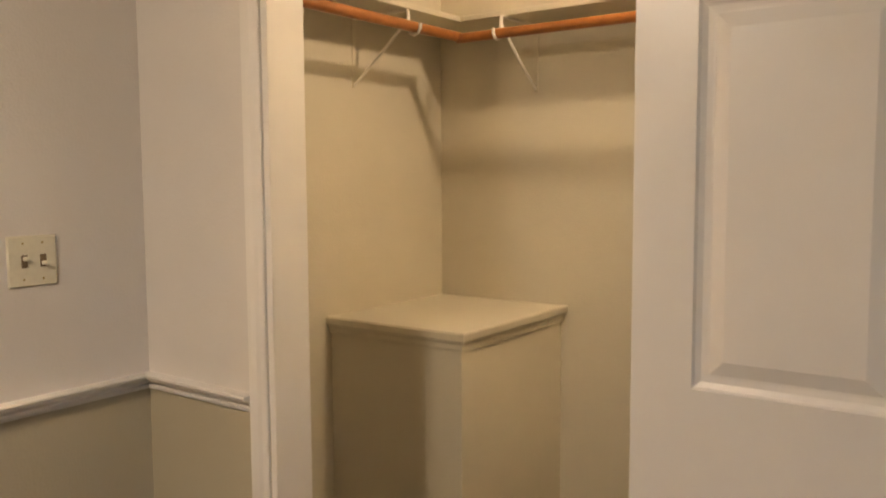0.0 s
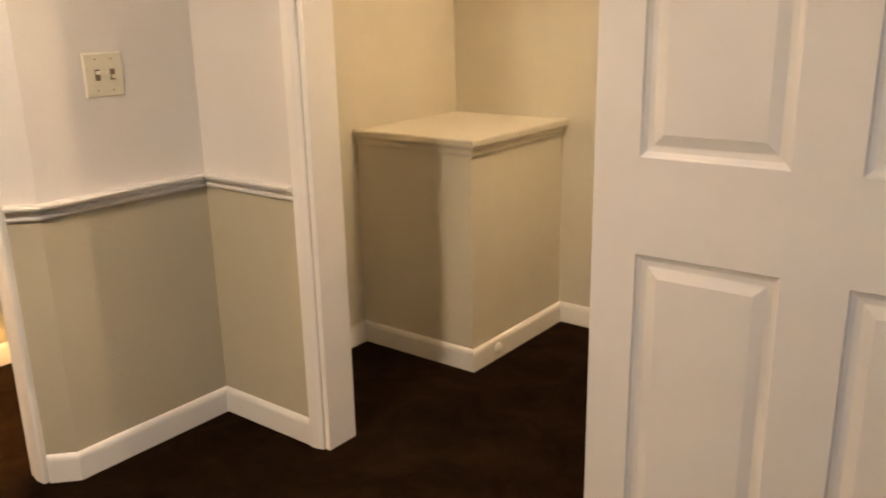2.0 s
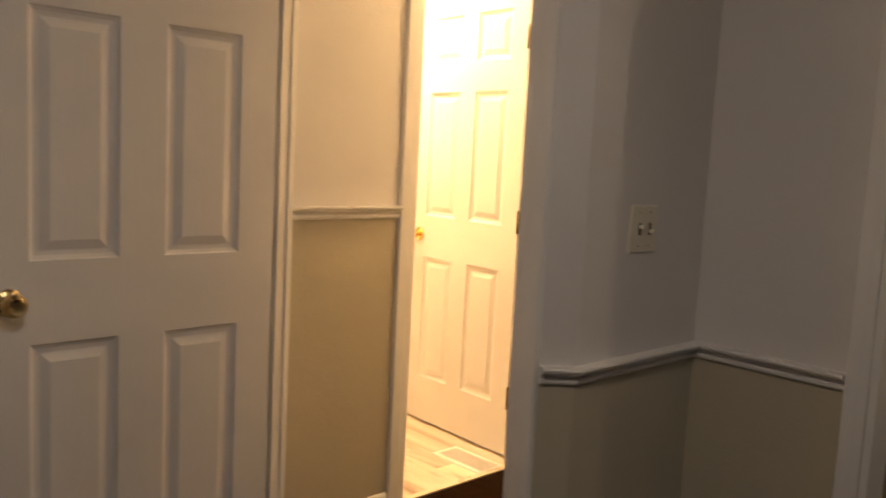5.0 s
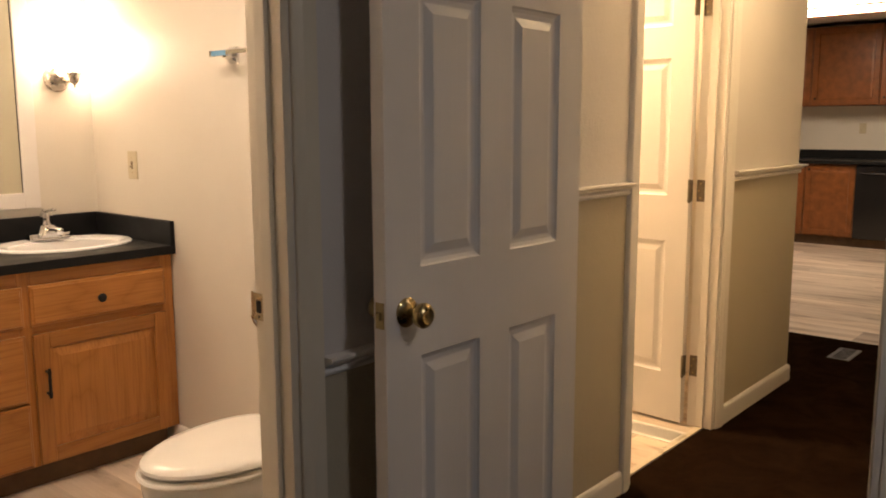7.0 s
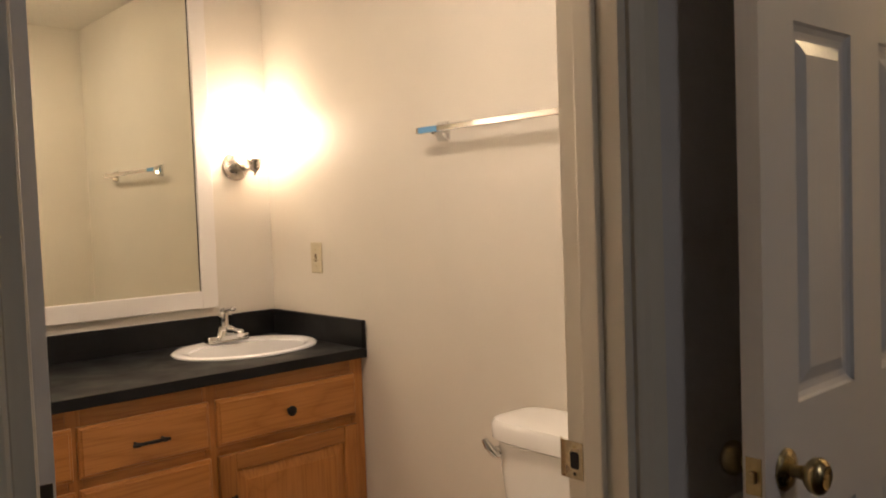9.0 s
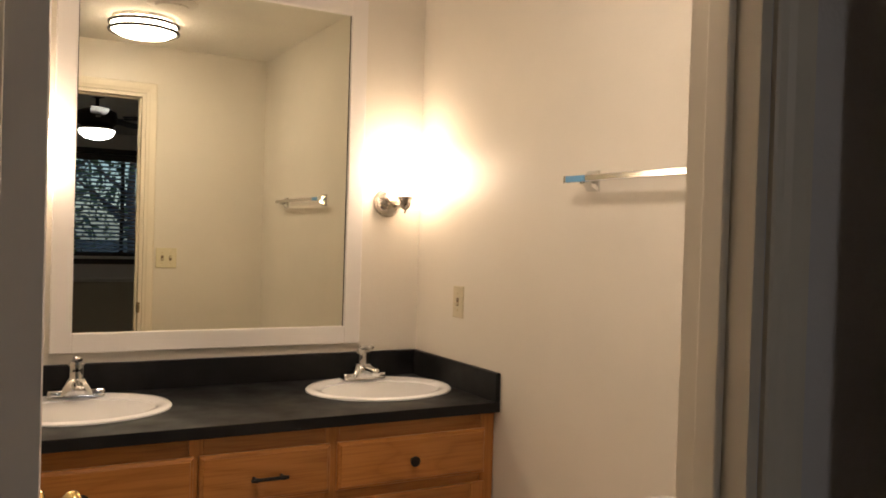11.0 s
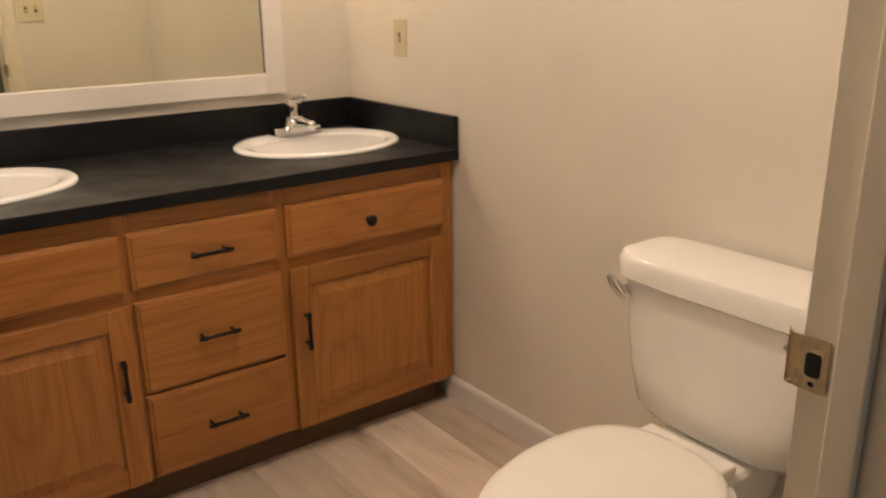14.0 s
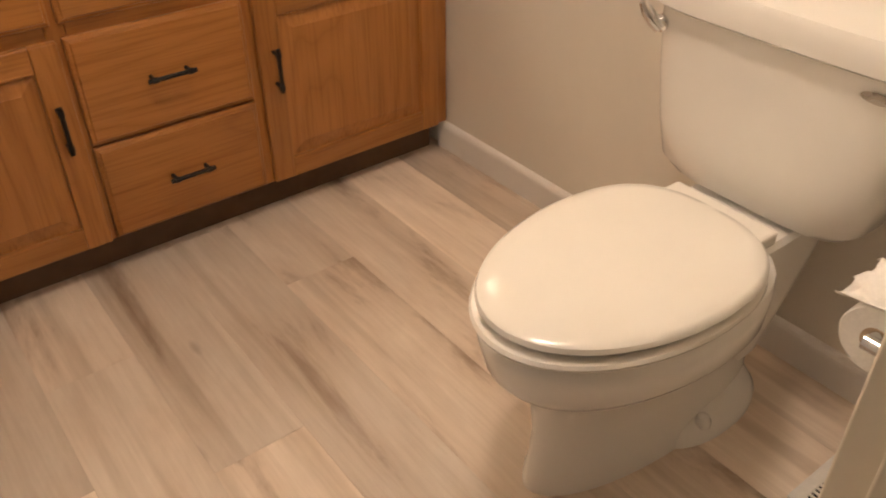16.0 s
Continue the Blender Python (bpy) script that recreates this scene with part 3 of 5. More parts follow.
# ---------------------------------------------------------------- doors
def six_panel_faces(bm, w, h, y, face, stile, mull):
    """One moulded face of a six-panel door in the plane y; face: +1 towards +y, -1 towards -y."""
    pw = (w - 2 * stile - mull) / 2
    k = h / 2.03
    xs = [0, stile, stile + pw, stile + pw + mull, w - stile, w]
    zs = [0, 0.215 * k, 0.800 * k, 0.996 * k, 1.574 * k, 1.705 * k, 1.915 * k, h]
    rings = ((0.0, 0.0), (0.004, 0.0045), (0.012, 0.0085), (0.020, 0.0095), (0.024, 0.0095), (0.046, 0.002))
    for i in range(5):
        for j in range(7):
            x0, x1, z0, z1 = xs[i], xs[i + 1], zs[j], zs[j + 1]
            if i in (1, 3) and j in (1, 3, 5):
                prev = None
                for ins, dep in rings:
                    yy = y - face * dep
                    ring = [bm.verts.new(p) for p in ((x0 + ins, yy, z0 + ins), (x1 - ins, yy, z0 + ins), (x1 - ins, yy, z1 - ins), (x0 + ins, yy, z1 - ins))]
                    if prev:
                        for q in range(4):
                            bm.faces.new((prev[q], prev[(q + 1) % 4], ring[(q + 1) % 4], ring[q]))
                    prev = ring
                bm.faces.new(prev)
            else:
                bm.faces.new([bm.verts.new(p) for p in ((x0, y, z0), (x1, y, z0), (x1, y, z1), (x0, y, z1))])


def knob_parts(door, x, z, y, face, mat):
    """Round door knob: rosette, neck and ball on the side face (+1 or -1) of the plane y."""
    def turned(prof):
        bm = lathe([(r, face * hh) for r, hh in prof], 28, "y")
        bmesh.ops.translate(bm, verts=bm.verts, vec=(x, y, z))
        return bm
    knob = part("knob", turned([(0.006, 0.030), (0.013, 0.030), (0.019, 0.034), (0.026, 0.041), (0.0275, 0.050), (0.025, 0.057), (0.017, 0.062), (0.014, 0.0605), (0.004, 0.0605)]), mat, door, "", None, True)
    part("rosette", turned([(0.032, 0.0), (0.032, 0.003), (0.029, 0.006), (0.020, 0.008), (0.014, 0.011), (0.006, 0.0115)]), mat, knob, "", None, True)
    part("neck", turned([(0.0105, 0.010), (0.0095, 0.018), (0.011, 0.026), (0.013, 0.031)]), mat, knob, "", None, True)


def door(name, label, w, at, stile, mull, knob_mat, h=2.022, t=0.035, hinge_mat=None, hinge_face=1, knobs=True):
    """Six-panel door: hinged at local x = 0, thickness y 0..t."""
    e = base(name, at, label, "door")
    bm = bmesh.new()
    six_panel_faces(bm, w, h, 0.0, -1, stile, mull)
    six_panel_faces(bm, w, h, t, 1, stile, mull)
    for quad in (((0, 0, 0), (0, t, 0), (0, t, h), (0, 0, h)), ((w, 0, 0), (w, t, 0), (w, t, h), (w, 0, h)),
                 ((0, 0, 0), (w, 0, 0), (w, t, 0), (0, t, 0)), ((0, 0, h), (w, 0, h), (w, t, h), (0, t, h))):
        bm.faces.new([bm.verts.new(p) for p in quad])
    bmesh.ops.remove_doubles(bm, verts=bm.verts, dist=0.0002)
    part("leaf", bm, M_DOOR, e)
    if knobs:
        knob_parts(e, w - 0.062, 0.900, 0.0, -1, knob_mat)
        knob_parts(e, w - 0.062, 0.900, t, 1, knob_mat)
        plate = part("latch_plate", box(w - 0.0005, w + 0.0016, t / 2 - 0.0125, t / 2 + 0.0125, 0.872, 0.928, 0.0006, 1), knob_mat, e)
        part("latch_bolt", box(w + 0.001, w + 0.009, t / 2 - 0.006, t / 2 + 0.006, 0.891, 0.909, 0.002), M_AGED, plate)
        for z in (0.879, 0.921):
            sc = lathe([(0.0032, 0.0016), (0.0032, 0.0022), (0.001, 0.0024)], 10, "x")
            bmesh.ops.translate(sc, verts=sc.verts, vec=(w, t / 2, z))
            part("screw", sc, M_AGED, plate)
    if hinge_mat:
        yk = t + 0.004 if hinge_face > 0 else -0.004
        for z in (0.255, 1.015, 1.78):
            k = lathe([(0.003, -0.050), (0.0062, -0.046), (0.0062, 0.046), (0.003, 0.050)], 14, "z")
            bmesh.ops.translate(k, verts=k.verts, vec=(-0.004, yk, z))
            hg = part("hinge", k, hinge_mat, e, "", None, True)
            part("hinge_leaf", box(-0.0022, 0.0005, 0.003, t - 0.001, z - 0.045, z + 0.045), hinge_mat, hg)
    return e


BDOOR_W = 0.742
door("bedroom_door", "white six-panel bedroom door standing open, with dark brass knobs", BDOOR_W, pose(0.497, 2.880, 0.010, 0, 0, 180), 0.107, 0.117, M_AGED, hinge_mat=M_NICKEL, hinge_face=-1)
door("closet_door", "white six-panel closet door folded back against the wall", 0.87, pose(1.258, 0.620, 0.010, 0, 0, -90), 0.096, 0.115, M_BRASS, knobs=False)
door("bath_door", "white six-panel bathroom door opened inwards, with brass knobs", 0.762, pose(-1.129, 3.098, 0.012, 0, 0, 86.4), 0.105, 0.105, M_BRASS, hinge_mat=M_HINGE)
door("hall_bath_door", "white six-panel hall bathroom door opened inwards", 0.715, pose(1.905, 3.150, 0.014, 0, 0, 87), 0.10, 0.10, M_BRASS, hinge_mat=M_HINGE)

# jamb leaves of the hall bathroom door's hinges
for z in (0.27, 1.03, 1.79):
    lf = part("hinge_leaf", box(HB1 - HB0 - 0.0185, HB1 - HB0 - 0.0158, 0.074, 0.108, z - 0.046, z + 0.046, 0.001, 1), M_HINGE, hall_jamb, "dark bronze hinge leaf")
    for dz in (-0.03, 0.0, 0.03):
        part("screw", lathe([(0.004, 0.0), (0.004, -0.0008), (0.001, -0.0012)], 10, "x"), M_AGED, lf, "", pose(HB1 - HB0 - 0.0185, 0.091 + 0.008 * (dz == 0), z + dz))

# strike plate on the bathroom frame: flat plate with a lip curling round the edge
SPX = BD1 - BD0 - 0.016
bm = loft([[(x, y, z0) for x, y in SEC] for SEC in [[(SPX - 0.0022, 0.080), (SPX - 0.0022, 0.112), (SPX - 0.0010, 0.120), (SPX + 0.003, 0.126), (SPX + 0.008, 0.129),
                                                       (SPX + 0.008, 0.131), (SPX + 0.002, 0.128), (SPX - 0.0022, 0.123), (SPX - 0.0040, 0.113), (SPX - 0.0040, 0.080)]] for z0 in (0.895, 0.953)])
sp = part("strike_plate", bm, M_STRIKE, bath_jamb, "worn brass strike plate")
part("strike_hole", loft([oval_yz(SPX - 0.0041, 0.0955, 0.924, 0.0088, 0.0135), oval_yz(SPX - 0.0046, 0.0955, 0.924, 0.0084, 0.0131)]), M_HOLE, sp)
for z in (0.903, 0.945):
    part("screw_hole", loft([oval_yz(SPX - 0.0041, 0.0955, z, 0.0034, 0.0030, 2), oval_yz(SPX - 0.0046, 0.0955, z, 0.0030, 0.0027, 2)]), M_HOLE if z < 0.92 else M_AGED, sp)


# ---------------------------------------------------------------- bathroom: vanity
VY = 4.625          # face frame front
CT = 0.838          # worktop height
VX0, VX1 = XL + 0.004, XR - 0.004
vanity = base("vanity_cabinet", pose(0, 0, 0), "honey oak double vanity cabinet with raised-panel doors and drawers", "vanity")
CARC = box(VX0, VX1, VY + 0.019, YM - 0.004, 0.09, 0.803)
part("carcass", CARC, M_OAK[2], vanity)
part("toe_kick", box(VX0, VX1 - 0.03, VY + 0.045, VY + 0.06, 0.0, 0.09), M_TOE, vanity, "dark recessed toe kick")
for x0, x1 in ((VX0, -1.185), (-0.668, -0.628), (-0.268, -0.222), (0.278, VX1)):
    part("face_frame_stile", box(x0, x1, VY, VY + 0.019, 0.09, 0.8045, 0.0015, 1), M_OAK[2], vanity)
for x0, x1 in ((-1.185, -0.668), (-0.628, -0.268), (-0.222, 0.278)):
    for z0, z1 in ((0.745, 0.8045), (0.57, 0.612), (0.09, 0.112)):
        part("face_frame_rail", box(x0, x1, VY + 0.0005, VY + 0.0185, z0, z1, 0.0015, 1), M_OAK[0], vanity)
part("face_frame_rail", box(-0.628, -0.268, VY + 0.0005, VY + 0.0185, 0.318, 0.345, 0.0015, 1), M_OAK[0], vanity)


def slab_front(x0, x1, z0, z1):
    """Drawer front with a routed edge."""
    f = VY - 0.019
    def ring(i, y):
        return [(x0 + i, y, z0 + i), (x1 - i, y, z0 + i), (x1 - i, y, z1 - i), (x0 + i, y, z1 - i)]
    return loft([ring(0, VY - 0.001), ring(0, f + 0.010), ring(0.003, f + 0.006), ring(0.009, f + 0.004), ring(0.0115, f), ring(0.05, f - 0.0002)])


def raised_door(x0, x1, z0, z1, parent):
    """Frame-and-panel door: stiles, rails and a raised centre panel."""
    f, bw = VY - 0.020, 0.056
    d = part("cabinet_door", box(x0 + 0.02, x1 - 0.02, f + 0.012, VY - 0.001, z0 + 0.02, z1 - 0.02), M_OAK[2], parent)
    for a, b in ((x0, x0 + bw), (x1 - bw, x1)):
        part("stile", box(a, b, f, VY - 0.002, z0, z1, 0.004), M_OAK[2], d)
    for a, b in ((z0, z0 + bw), (z1 - bw, z1)):
        part("rail", box(x0 + bw - 0.001, x1 - bw + 0.001, f + 0.0004, VY - 0.003, a, b, 0.004), M_OAK[0], d)
    a0, a1, c0, c1 = x0 + bw, x1 - bw, z0 + bw, z1 - bw
    def ring(i, y):
        return [(a0 + i, y, c0 + i), (a1 - i, y, c0 + i), (a1 - i, y, c1 - i), (a0 + i, y, c1 - i)]
    part("raised_panel", loft([ring(0.001, f + 0.012), ring(0.001, f + 0.009), ring(0.006, f + 0.009), ring(0.034, f + 0.002), ring(0.036, f + 0.001), ring(0.06, f + 0.001)]), M_OAK[2], d)
    return d


def bar_pull(parent, c, along, length=0.108):
    """Black bar handle on two posts."""
    x, z = c
    y = VY - 0.020
    h = length / 2
    ends = [(x - h, y - 0.026, z), (x + h, y - 0.026, z)] if along == 0 else [(x, y - 0.026, z - h), (x, y - 0.026, z + h)]
    e0, e1 = Vector(ends[0]), Vector(ends[1])
    pull = part("bar_handle", tube([e0, e0.lerp(e1, 0.5), e1], 0.0052, 14), M_BLACK, parent, "matte black bar handle", None, True)
    for k in (0.13, 0.87):
        p = e0.lerp(e1, k)
        part("post", tube([p, (p.x, y + 0.001, p.z)], 0.0046, 12), M_BLACK, pull, "", None, True)
        part("collar", tube([p - (e1 - e0) * 0.05, p + (e1 - e0) * 0.05], 0.0068, 14), M_BLACK, pull, "", None, True)


def round_knob(parent, c):
    bm = lathe([(0.006, 0.0), (0.006, -0.012), (0.010, -0.016), (0.0155, -0.020), (0.0165, -0.026), (0.013, -0.030), (0.004, -0.0315)], 24, "y")
    bmesh.ops.translate(bm, verts=bm.verts, vec=(c[0], VY - 0.019, c[1]))
    part("round_knob", bm, M_BLACK, parent, "matte black round knob", None, True)


for x0, x1 in ((-1.178, -0.655), (-0.641, -0.255), (-0.232, 0.289)):
    dr = part("drawer_front", slab_front(x0, x1, 0.606, 0.752), M_OAK[0], vanity)
    if x0 < -0.6 and x0 > -1:
        bar_pull(dr, ((x0 + x1) / 2, 0.677), 0)
    else:
        round_knob(dr, ((x0 + x1) / 2 - 0.012 * (1 if x0 > -1 else 2), 0.677))
for z0, z1, hz in ((0.335, 0.577, 0.458), (0.096, 0.328, 0.212)):
    dr = part("drawer_front", slab_front(-0.641, -0.255, z0, z1), M_OAK[0], vanity)
    bar_pull(dr, (-0.448, hz), 0)
dl = raised_door(-1.178, -0.655, 0.096, 0.577, vanity)
bar_pull(dl, (-0.690, 0.40), 2)
dr = raised_door(-0.232, 0.289, 0.096, 0.577, vanity)
bar_pull(dr, (-0.196, 0.40), 2)

# worktop with its two basin cut-outs, and splashbacks
SINKS = (0.052, -0.918)
SY = 4.938
SA, SB = 0.262, 0.216


def worktop_mesh():
    """Slab with two oval holes, made as one ring of faces round each hole."""
    bm = bmesh.new()
    y0, y1, z0, z1 = VY - 0.028, YM - 0.020, CT - 0.033, CT
    seg = 48
    xm = (SINKS[0] + SINKS[1]) / 2
    for (xa, xb), cx in (((VX0, xm), SINKS[1]), ((xm, VX1), SINKS[0])):
        inner, outer = [], []
        for k in range(seg):
            a = 2 * math.pi * (k + 0.5) / seg
            c, s = math.cos(a), math.sin(a)
            inner.append((cx + (SA - 0.03) * c, SY + (SB - 0.03) * s))
            t = min((xb - cx) / c if c > 1e-6 else 9, (xa - cx) / c if c < -1e-6 else 9, (y1 - SY) / s if s > 1e-6 else 9, (y0 - SY) / s if s < -1e-6 else 9)
            outer.append((cx + t * c, SY + t * s))
        top_i = [bm.verts.new((x, y, z1)) for x, y in inner]
        top_o = [bm.verts.new((x, y, z1)) for x, y in outer]
        low_i = [bm.verts.new((x, y, z0)) for x, y in inner]
        for k in range(seg):
            j = (k + 1) % seg
            bm.faces.new((top_i[k], top_i[j], top_o[j], top_o[k]))
            bm.faces.new((top_i[k], top_i[j], low_i[j], low_i[k]))
            (px, py), (qx, qy) = outer[k], outer[j]
            if abs(px - qx) > 1e-6 and abs(py - qy) > 1e-6:
                corner = (xb if px > cx else xa, y1 if py > SY else y0)
                bm.faces.new((top_o[k], top_o[j], bm.verts.new((*corner, z1))))
    for x0, x1, ya, yb in ((VX0, VX1, y0 - 0.004, y0),):
        add_box(bm, x0, x1, ya, yb, z0, z1 - 0.001)
    add_box(bm, VX0, VX1, y0, y0 + 0.02, z0, z0 + 0.002)
    return bm


counter = base("vanity_worktop", pose(0, 0, 0), "black laminate vanity worktop with splashback", "worktop")
part("top", worktop_mesh(), M_COUNTER, counter)
part("front_edge", box(VX0, VX1, VY - 0.034, VY - 0.0325 + 0.004, CT - 0.033, CT + 0.0005, 0.0015, 1), M_COUNTER, counter)
part("splashback", box(VX0, VX1, YM - 0.020, YM - 0.002, CT - 0.005, 0.934, 0.003), M_COUNTER, counter)
part("side_splash", box(XR - 0.019, XR - 0.002, VY - 0.030, YM - 0.0205, CT - 0.005, 0.934, 0.003), M_COUNTER, counter)


def oval(cx, cy, a, b, z, seg=56, p=2.0):
    out = []
    for k in range(seg):
        t = 2 * math.pi * k / seg
        c, s = math.cos(t), math.sin(t)
        out.append((cx + a * math.copysign(abs(c) ** (2 / p), c), cy + b * math.copysign(abs(s) ** (2 / p), s), z))
    return out


def basin(x):
    e = base("wash_basin", pose(x, SY, CT), "white oval drop-in porcelain wash basin in the worktop", "basin", "basins in the vanity")
    secs = [oval(0, 0, SA - 0.012, SB - 0.012, 0.0), oval(0, 0, SA, SB, 0.001), oval(0, 0, SA, SB, 0.006), oval(0, 0, SA - 0.006, SB - 0.006, 0.011), oval(0, 0, SA - 0.024, SB - 0.022, 0.0115),
            oval(0, -0.012, SA - 0.046, SB - 0.056, 0.006), oval(0, -0.013, SA - 0.062, SB - 0.070, -0.015), oval(0, -0.012, SA - 0.095, SB - 0.098, -0.075), oval(0, -0.01, SA - 0.15, SB - 0.14, -0.115), oval(0, -0.01, 0.024, 0.024, -0.125)]
    part("bowl", loft(secs), M_BASIN, e, "", None, True)
    dr = lathe([(0.022, -0.1245), (0.022, -0.121), (0.014, -0.119), (0.004, -0.119)], 20)
    bmesh.ops.translate(dr, verts=dr.verts, vec=(0, -0.01, 0))
    part("drain", dr, M_CHROME, e, "", None, True)


def faucet(x):
    """Single-lever centre-set mixer."""
    e = base("faucet", pose(x + 0.006, SY + 0.158, CT + 0.0115) @ Matrix.Scale(0.92, 4), "chrome single-lever basin mixer with flat deck plate", "faucet", "faucets on the basins")
    part("deck_plate", loft([oval(0, 0, 0.090, 0.026, 0.0, 40, 8), oval(0, 0, 0.090, 0.026, 0.006, 40, 8), oval(0, 0, 0.088, 0.024, 0.009, 40, 8), oval(0, 0, 0.03, 0.012, 0.010, 40, 5)]), M_CHROME, e, "", None, True)
    for sx in (-1, 1):
        part("end_block", loft([oval(sx * 0.066, 0, 0.0245, 0.0255, 0.007, 36, 7), oval(sx * 0.066, 0, 0.0245, 0.0255, 0.020, 36, 7), oval(sx * 0.066, 0, 0.0215, 0.0225, 0.025, 36, 6), oval(sx * 0.066, 0, 0.010, 0.010, 0.0258, 36, 5)]), M_CHROME, e, "", None, True)
    part("body", loft([oval(0, -0.004, 0.058, 0.026, 0.008, 36, 4), oval(0, -0.004, 0.050, 0.028, 0.022, 36, 3.4), oval(0, -0.002, 0.036, 0.028, 0.046, 36, 2.8), oval(0, 0.001, 0.027, 0.025, 0.060, 36, 2.4), oval(0, 0.002, 0.020, 0.020, 0.063, 36, 2.2)]), M_CHROME, e, "", None, True)
    part("spout", tube([(0, -0.010, 0.036), (0, -0.045, 0.043), (0, -0.085, 0.046), (0, -0.112, 0.043)], [0.021, 0.017, 0.0145, 0.014], 20), M_CHROME, e, "", None, True)
    part("spout_end", lathe([(0.002, -0.017), (0.011, -0.015), (0.0155, -0.008), (0.0165, 0.0), (0.0155, 0.008), (0.010, 0.014), (0.002, 0.016)], 22), M_CHROME, e, "", pose(0, -0.118, 0.043), True)
    part("tower", loft([oval(0, 0.002, 0.0255, 0.024, 0.058, 32, 2.3), oval(0, 0.003, 0.0255, 0.024, 0.064, 32, 2.3), oval(0, 0.004, 0.0245, 0.023, 0.090, 32, 2.6), oval(0, 0.004, 0.0255, 0.025, 0.108, 32, 2.8), oval(0, 0.003, 0.022, 0.022, 0.118, 32, 2.6), oval(0, 0.002, 0.010, 0.011, 0.122, 32, 2.2)]), M_CHROME, e, "", None, True)
    lv = part("lever", loft([[(wd * math.cos(a), y, z + th * math.sin(a)) for a in [2 * math.pi * q / 20 for q in range(20)]] for y, z, wd, th in ((0.024, 0.114, 0.012, 0.007), (0.0, 0.123, 0.016, 0.009), (-0.030, 0.129, 0.012, 0.0075), (-0.058, 0.134, 0.011, 0.007), (-0.070, 0.135, 0.012, 0.0085), (-0.078, 0.135, 0.005, 0.004))]), M_CHROME, e, "", None, True)
    part("back_fin", loft([[(sx * w2, y + sy * 0.0035, z) for sx, sy in ((-1, -1), (1, -1), (1, 1), (-1, 1))] for z, w2, y in ((0.070, 0.010, 0.022), (0.100, 0.011, 0.027), (0.126, 0.009, 0.030), (0.130, 0.006, 0.030))]), M_CHROME, lv)


for x in SINKS:
    basin(x)
    faucet(x)

# ---------------------------------------------------------------- bathroom: mirror, sconces, fittings
MX0, MX1, MZ0, MZ1 = -0.984, 0.079, 0.970, 2.26
mirror = base("wall_mirror", pose(0, YM, 0), "large vanity mirror in a flat white frame", "mirror")
part("glass", box(MX0 + 0.05, MX1 - 0.05, -0.014, -0.010, MZ0 + 0.05, MZ1 - 0.05), M_MIRROR, mirror, "silvered mirror glass")
FWD = 0.064
for x0, x1 in ((MX0, MX0 + FWD), (MX1 - FWD, MX1)):
    part("frame_side", box(x0, x1, -0.028, -0.001, MZ0, MZ1, 0.003), M_FRAME, mirror)
for z0, z1 in ((MZ0, MZ0 + FWD), (MZ1 - FWD, MZ1)):
    part("frame_rail", box(MX0 + FWD - 0.001, MX1 - FWD + 0.001, -0.0275, -0.001, z0, z1, 0.003), M_FRAME, mirror)

# near-black strips paint the shadow line between side frame and glass
for x in (MX0 + FWD + 0.0012, MX1 - FWD - 0.0012):
    part("gap_shade", box(x - 0.0013, x + 0.0013, -0.0165, -0.0135, MZ0 + FWD - 0.002, MZ1 - FWD + 0.002), M_HOLE, mirror)


def sconce(x, z):
    e = base("wall_sconce", pose(x, YM, z), "brushed nickel wall sconce with a lit glass shade", "sconce", "sconces beside the mirror")
    part("back_plate", lathe([(0.056, 0.0), (0.056, -0.006), (0.051, -0.010), (0.049, -0.018), (0.041, -0.032), (0.028, -0.042), (0.012, -0.047), (0.003, -0.048)], 36, "y"), M_NICKEL, e, "", None, True)
    part("finial", lathe([(0.006, -0.030), (0.010, -0.040), (0.011, -0.047), (0.007, -0.054), (0.002, -0.056)], 20, "y"), M_NICKEL, e, "", pose(-0.018, 0, 0.012), True)
    part("arm", tube([(0.01, -0.015, -0.008), (0.018, -0.05, -0.014), (0.028, -0.088, -0.010), (0.030, -0.100, 0.0)], 0.0085, 16), M_NICKEL, e, "", None, True)
    part("cup", lathe([(0.002, -0.046), (0.005, -0.040), (0.004, -0.032), (0.012, -0.028), (0.020, -0.014), (0.0235, 0.002), (0.024, 0.008), (0.031, 0.011), (0.031, 0.020), (0.022, 0.024), (0.006, 0.024)], 28), M_NICKEL, e, "", pose(0.030, -0.100, 0.004), True)
    sh = part("shade", lathe([(0.022, 0.026), (0.034, 0.032), (0.047, 0.062), (0.055, 0.105), (0.060, 0.155), (0.063, 0.190), (0.055, 0.192), (0.010, 0.192)], 32), M_SCONCE, e, "glowing frosted glass shade", pose(0.030, -0.100, 0.004), True)
    return e


sconce(0.190, 1.505)
sconce(-1.085, 1.505)

# towel bar: square posts, clear square bar
tb = base("towel_bar", pose(XR, 0, 1.553), "polished chrome towel rail with a square bar and a blue end", "towel rail")
for y in (4.150, 3.560):
    post = part("post", loft([[(-u, y + sy * v, -0.004 + sz * v2) for sy, sz in ((-1, -1), (1, -1), (1, 1), (-1, 1))] for u, v, v2 in ((0.0, 0.024, 0.029), (0.006, 0.024, 0.029), (0.012, 0.021, 0.025), (0.022, 0.014, 0.017), (0.034, 0.011, 0.012), (0.0445, 0.012, 0.010))]), M_CHROME, tb)
part("bar", box(-0.062, -0.044, 3.530, 4.118, -0.0085, 0.0085, 0.0012, 1), M_BAR, tb, "polished square bar")
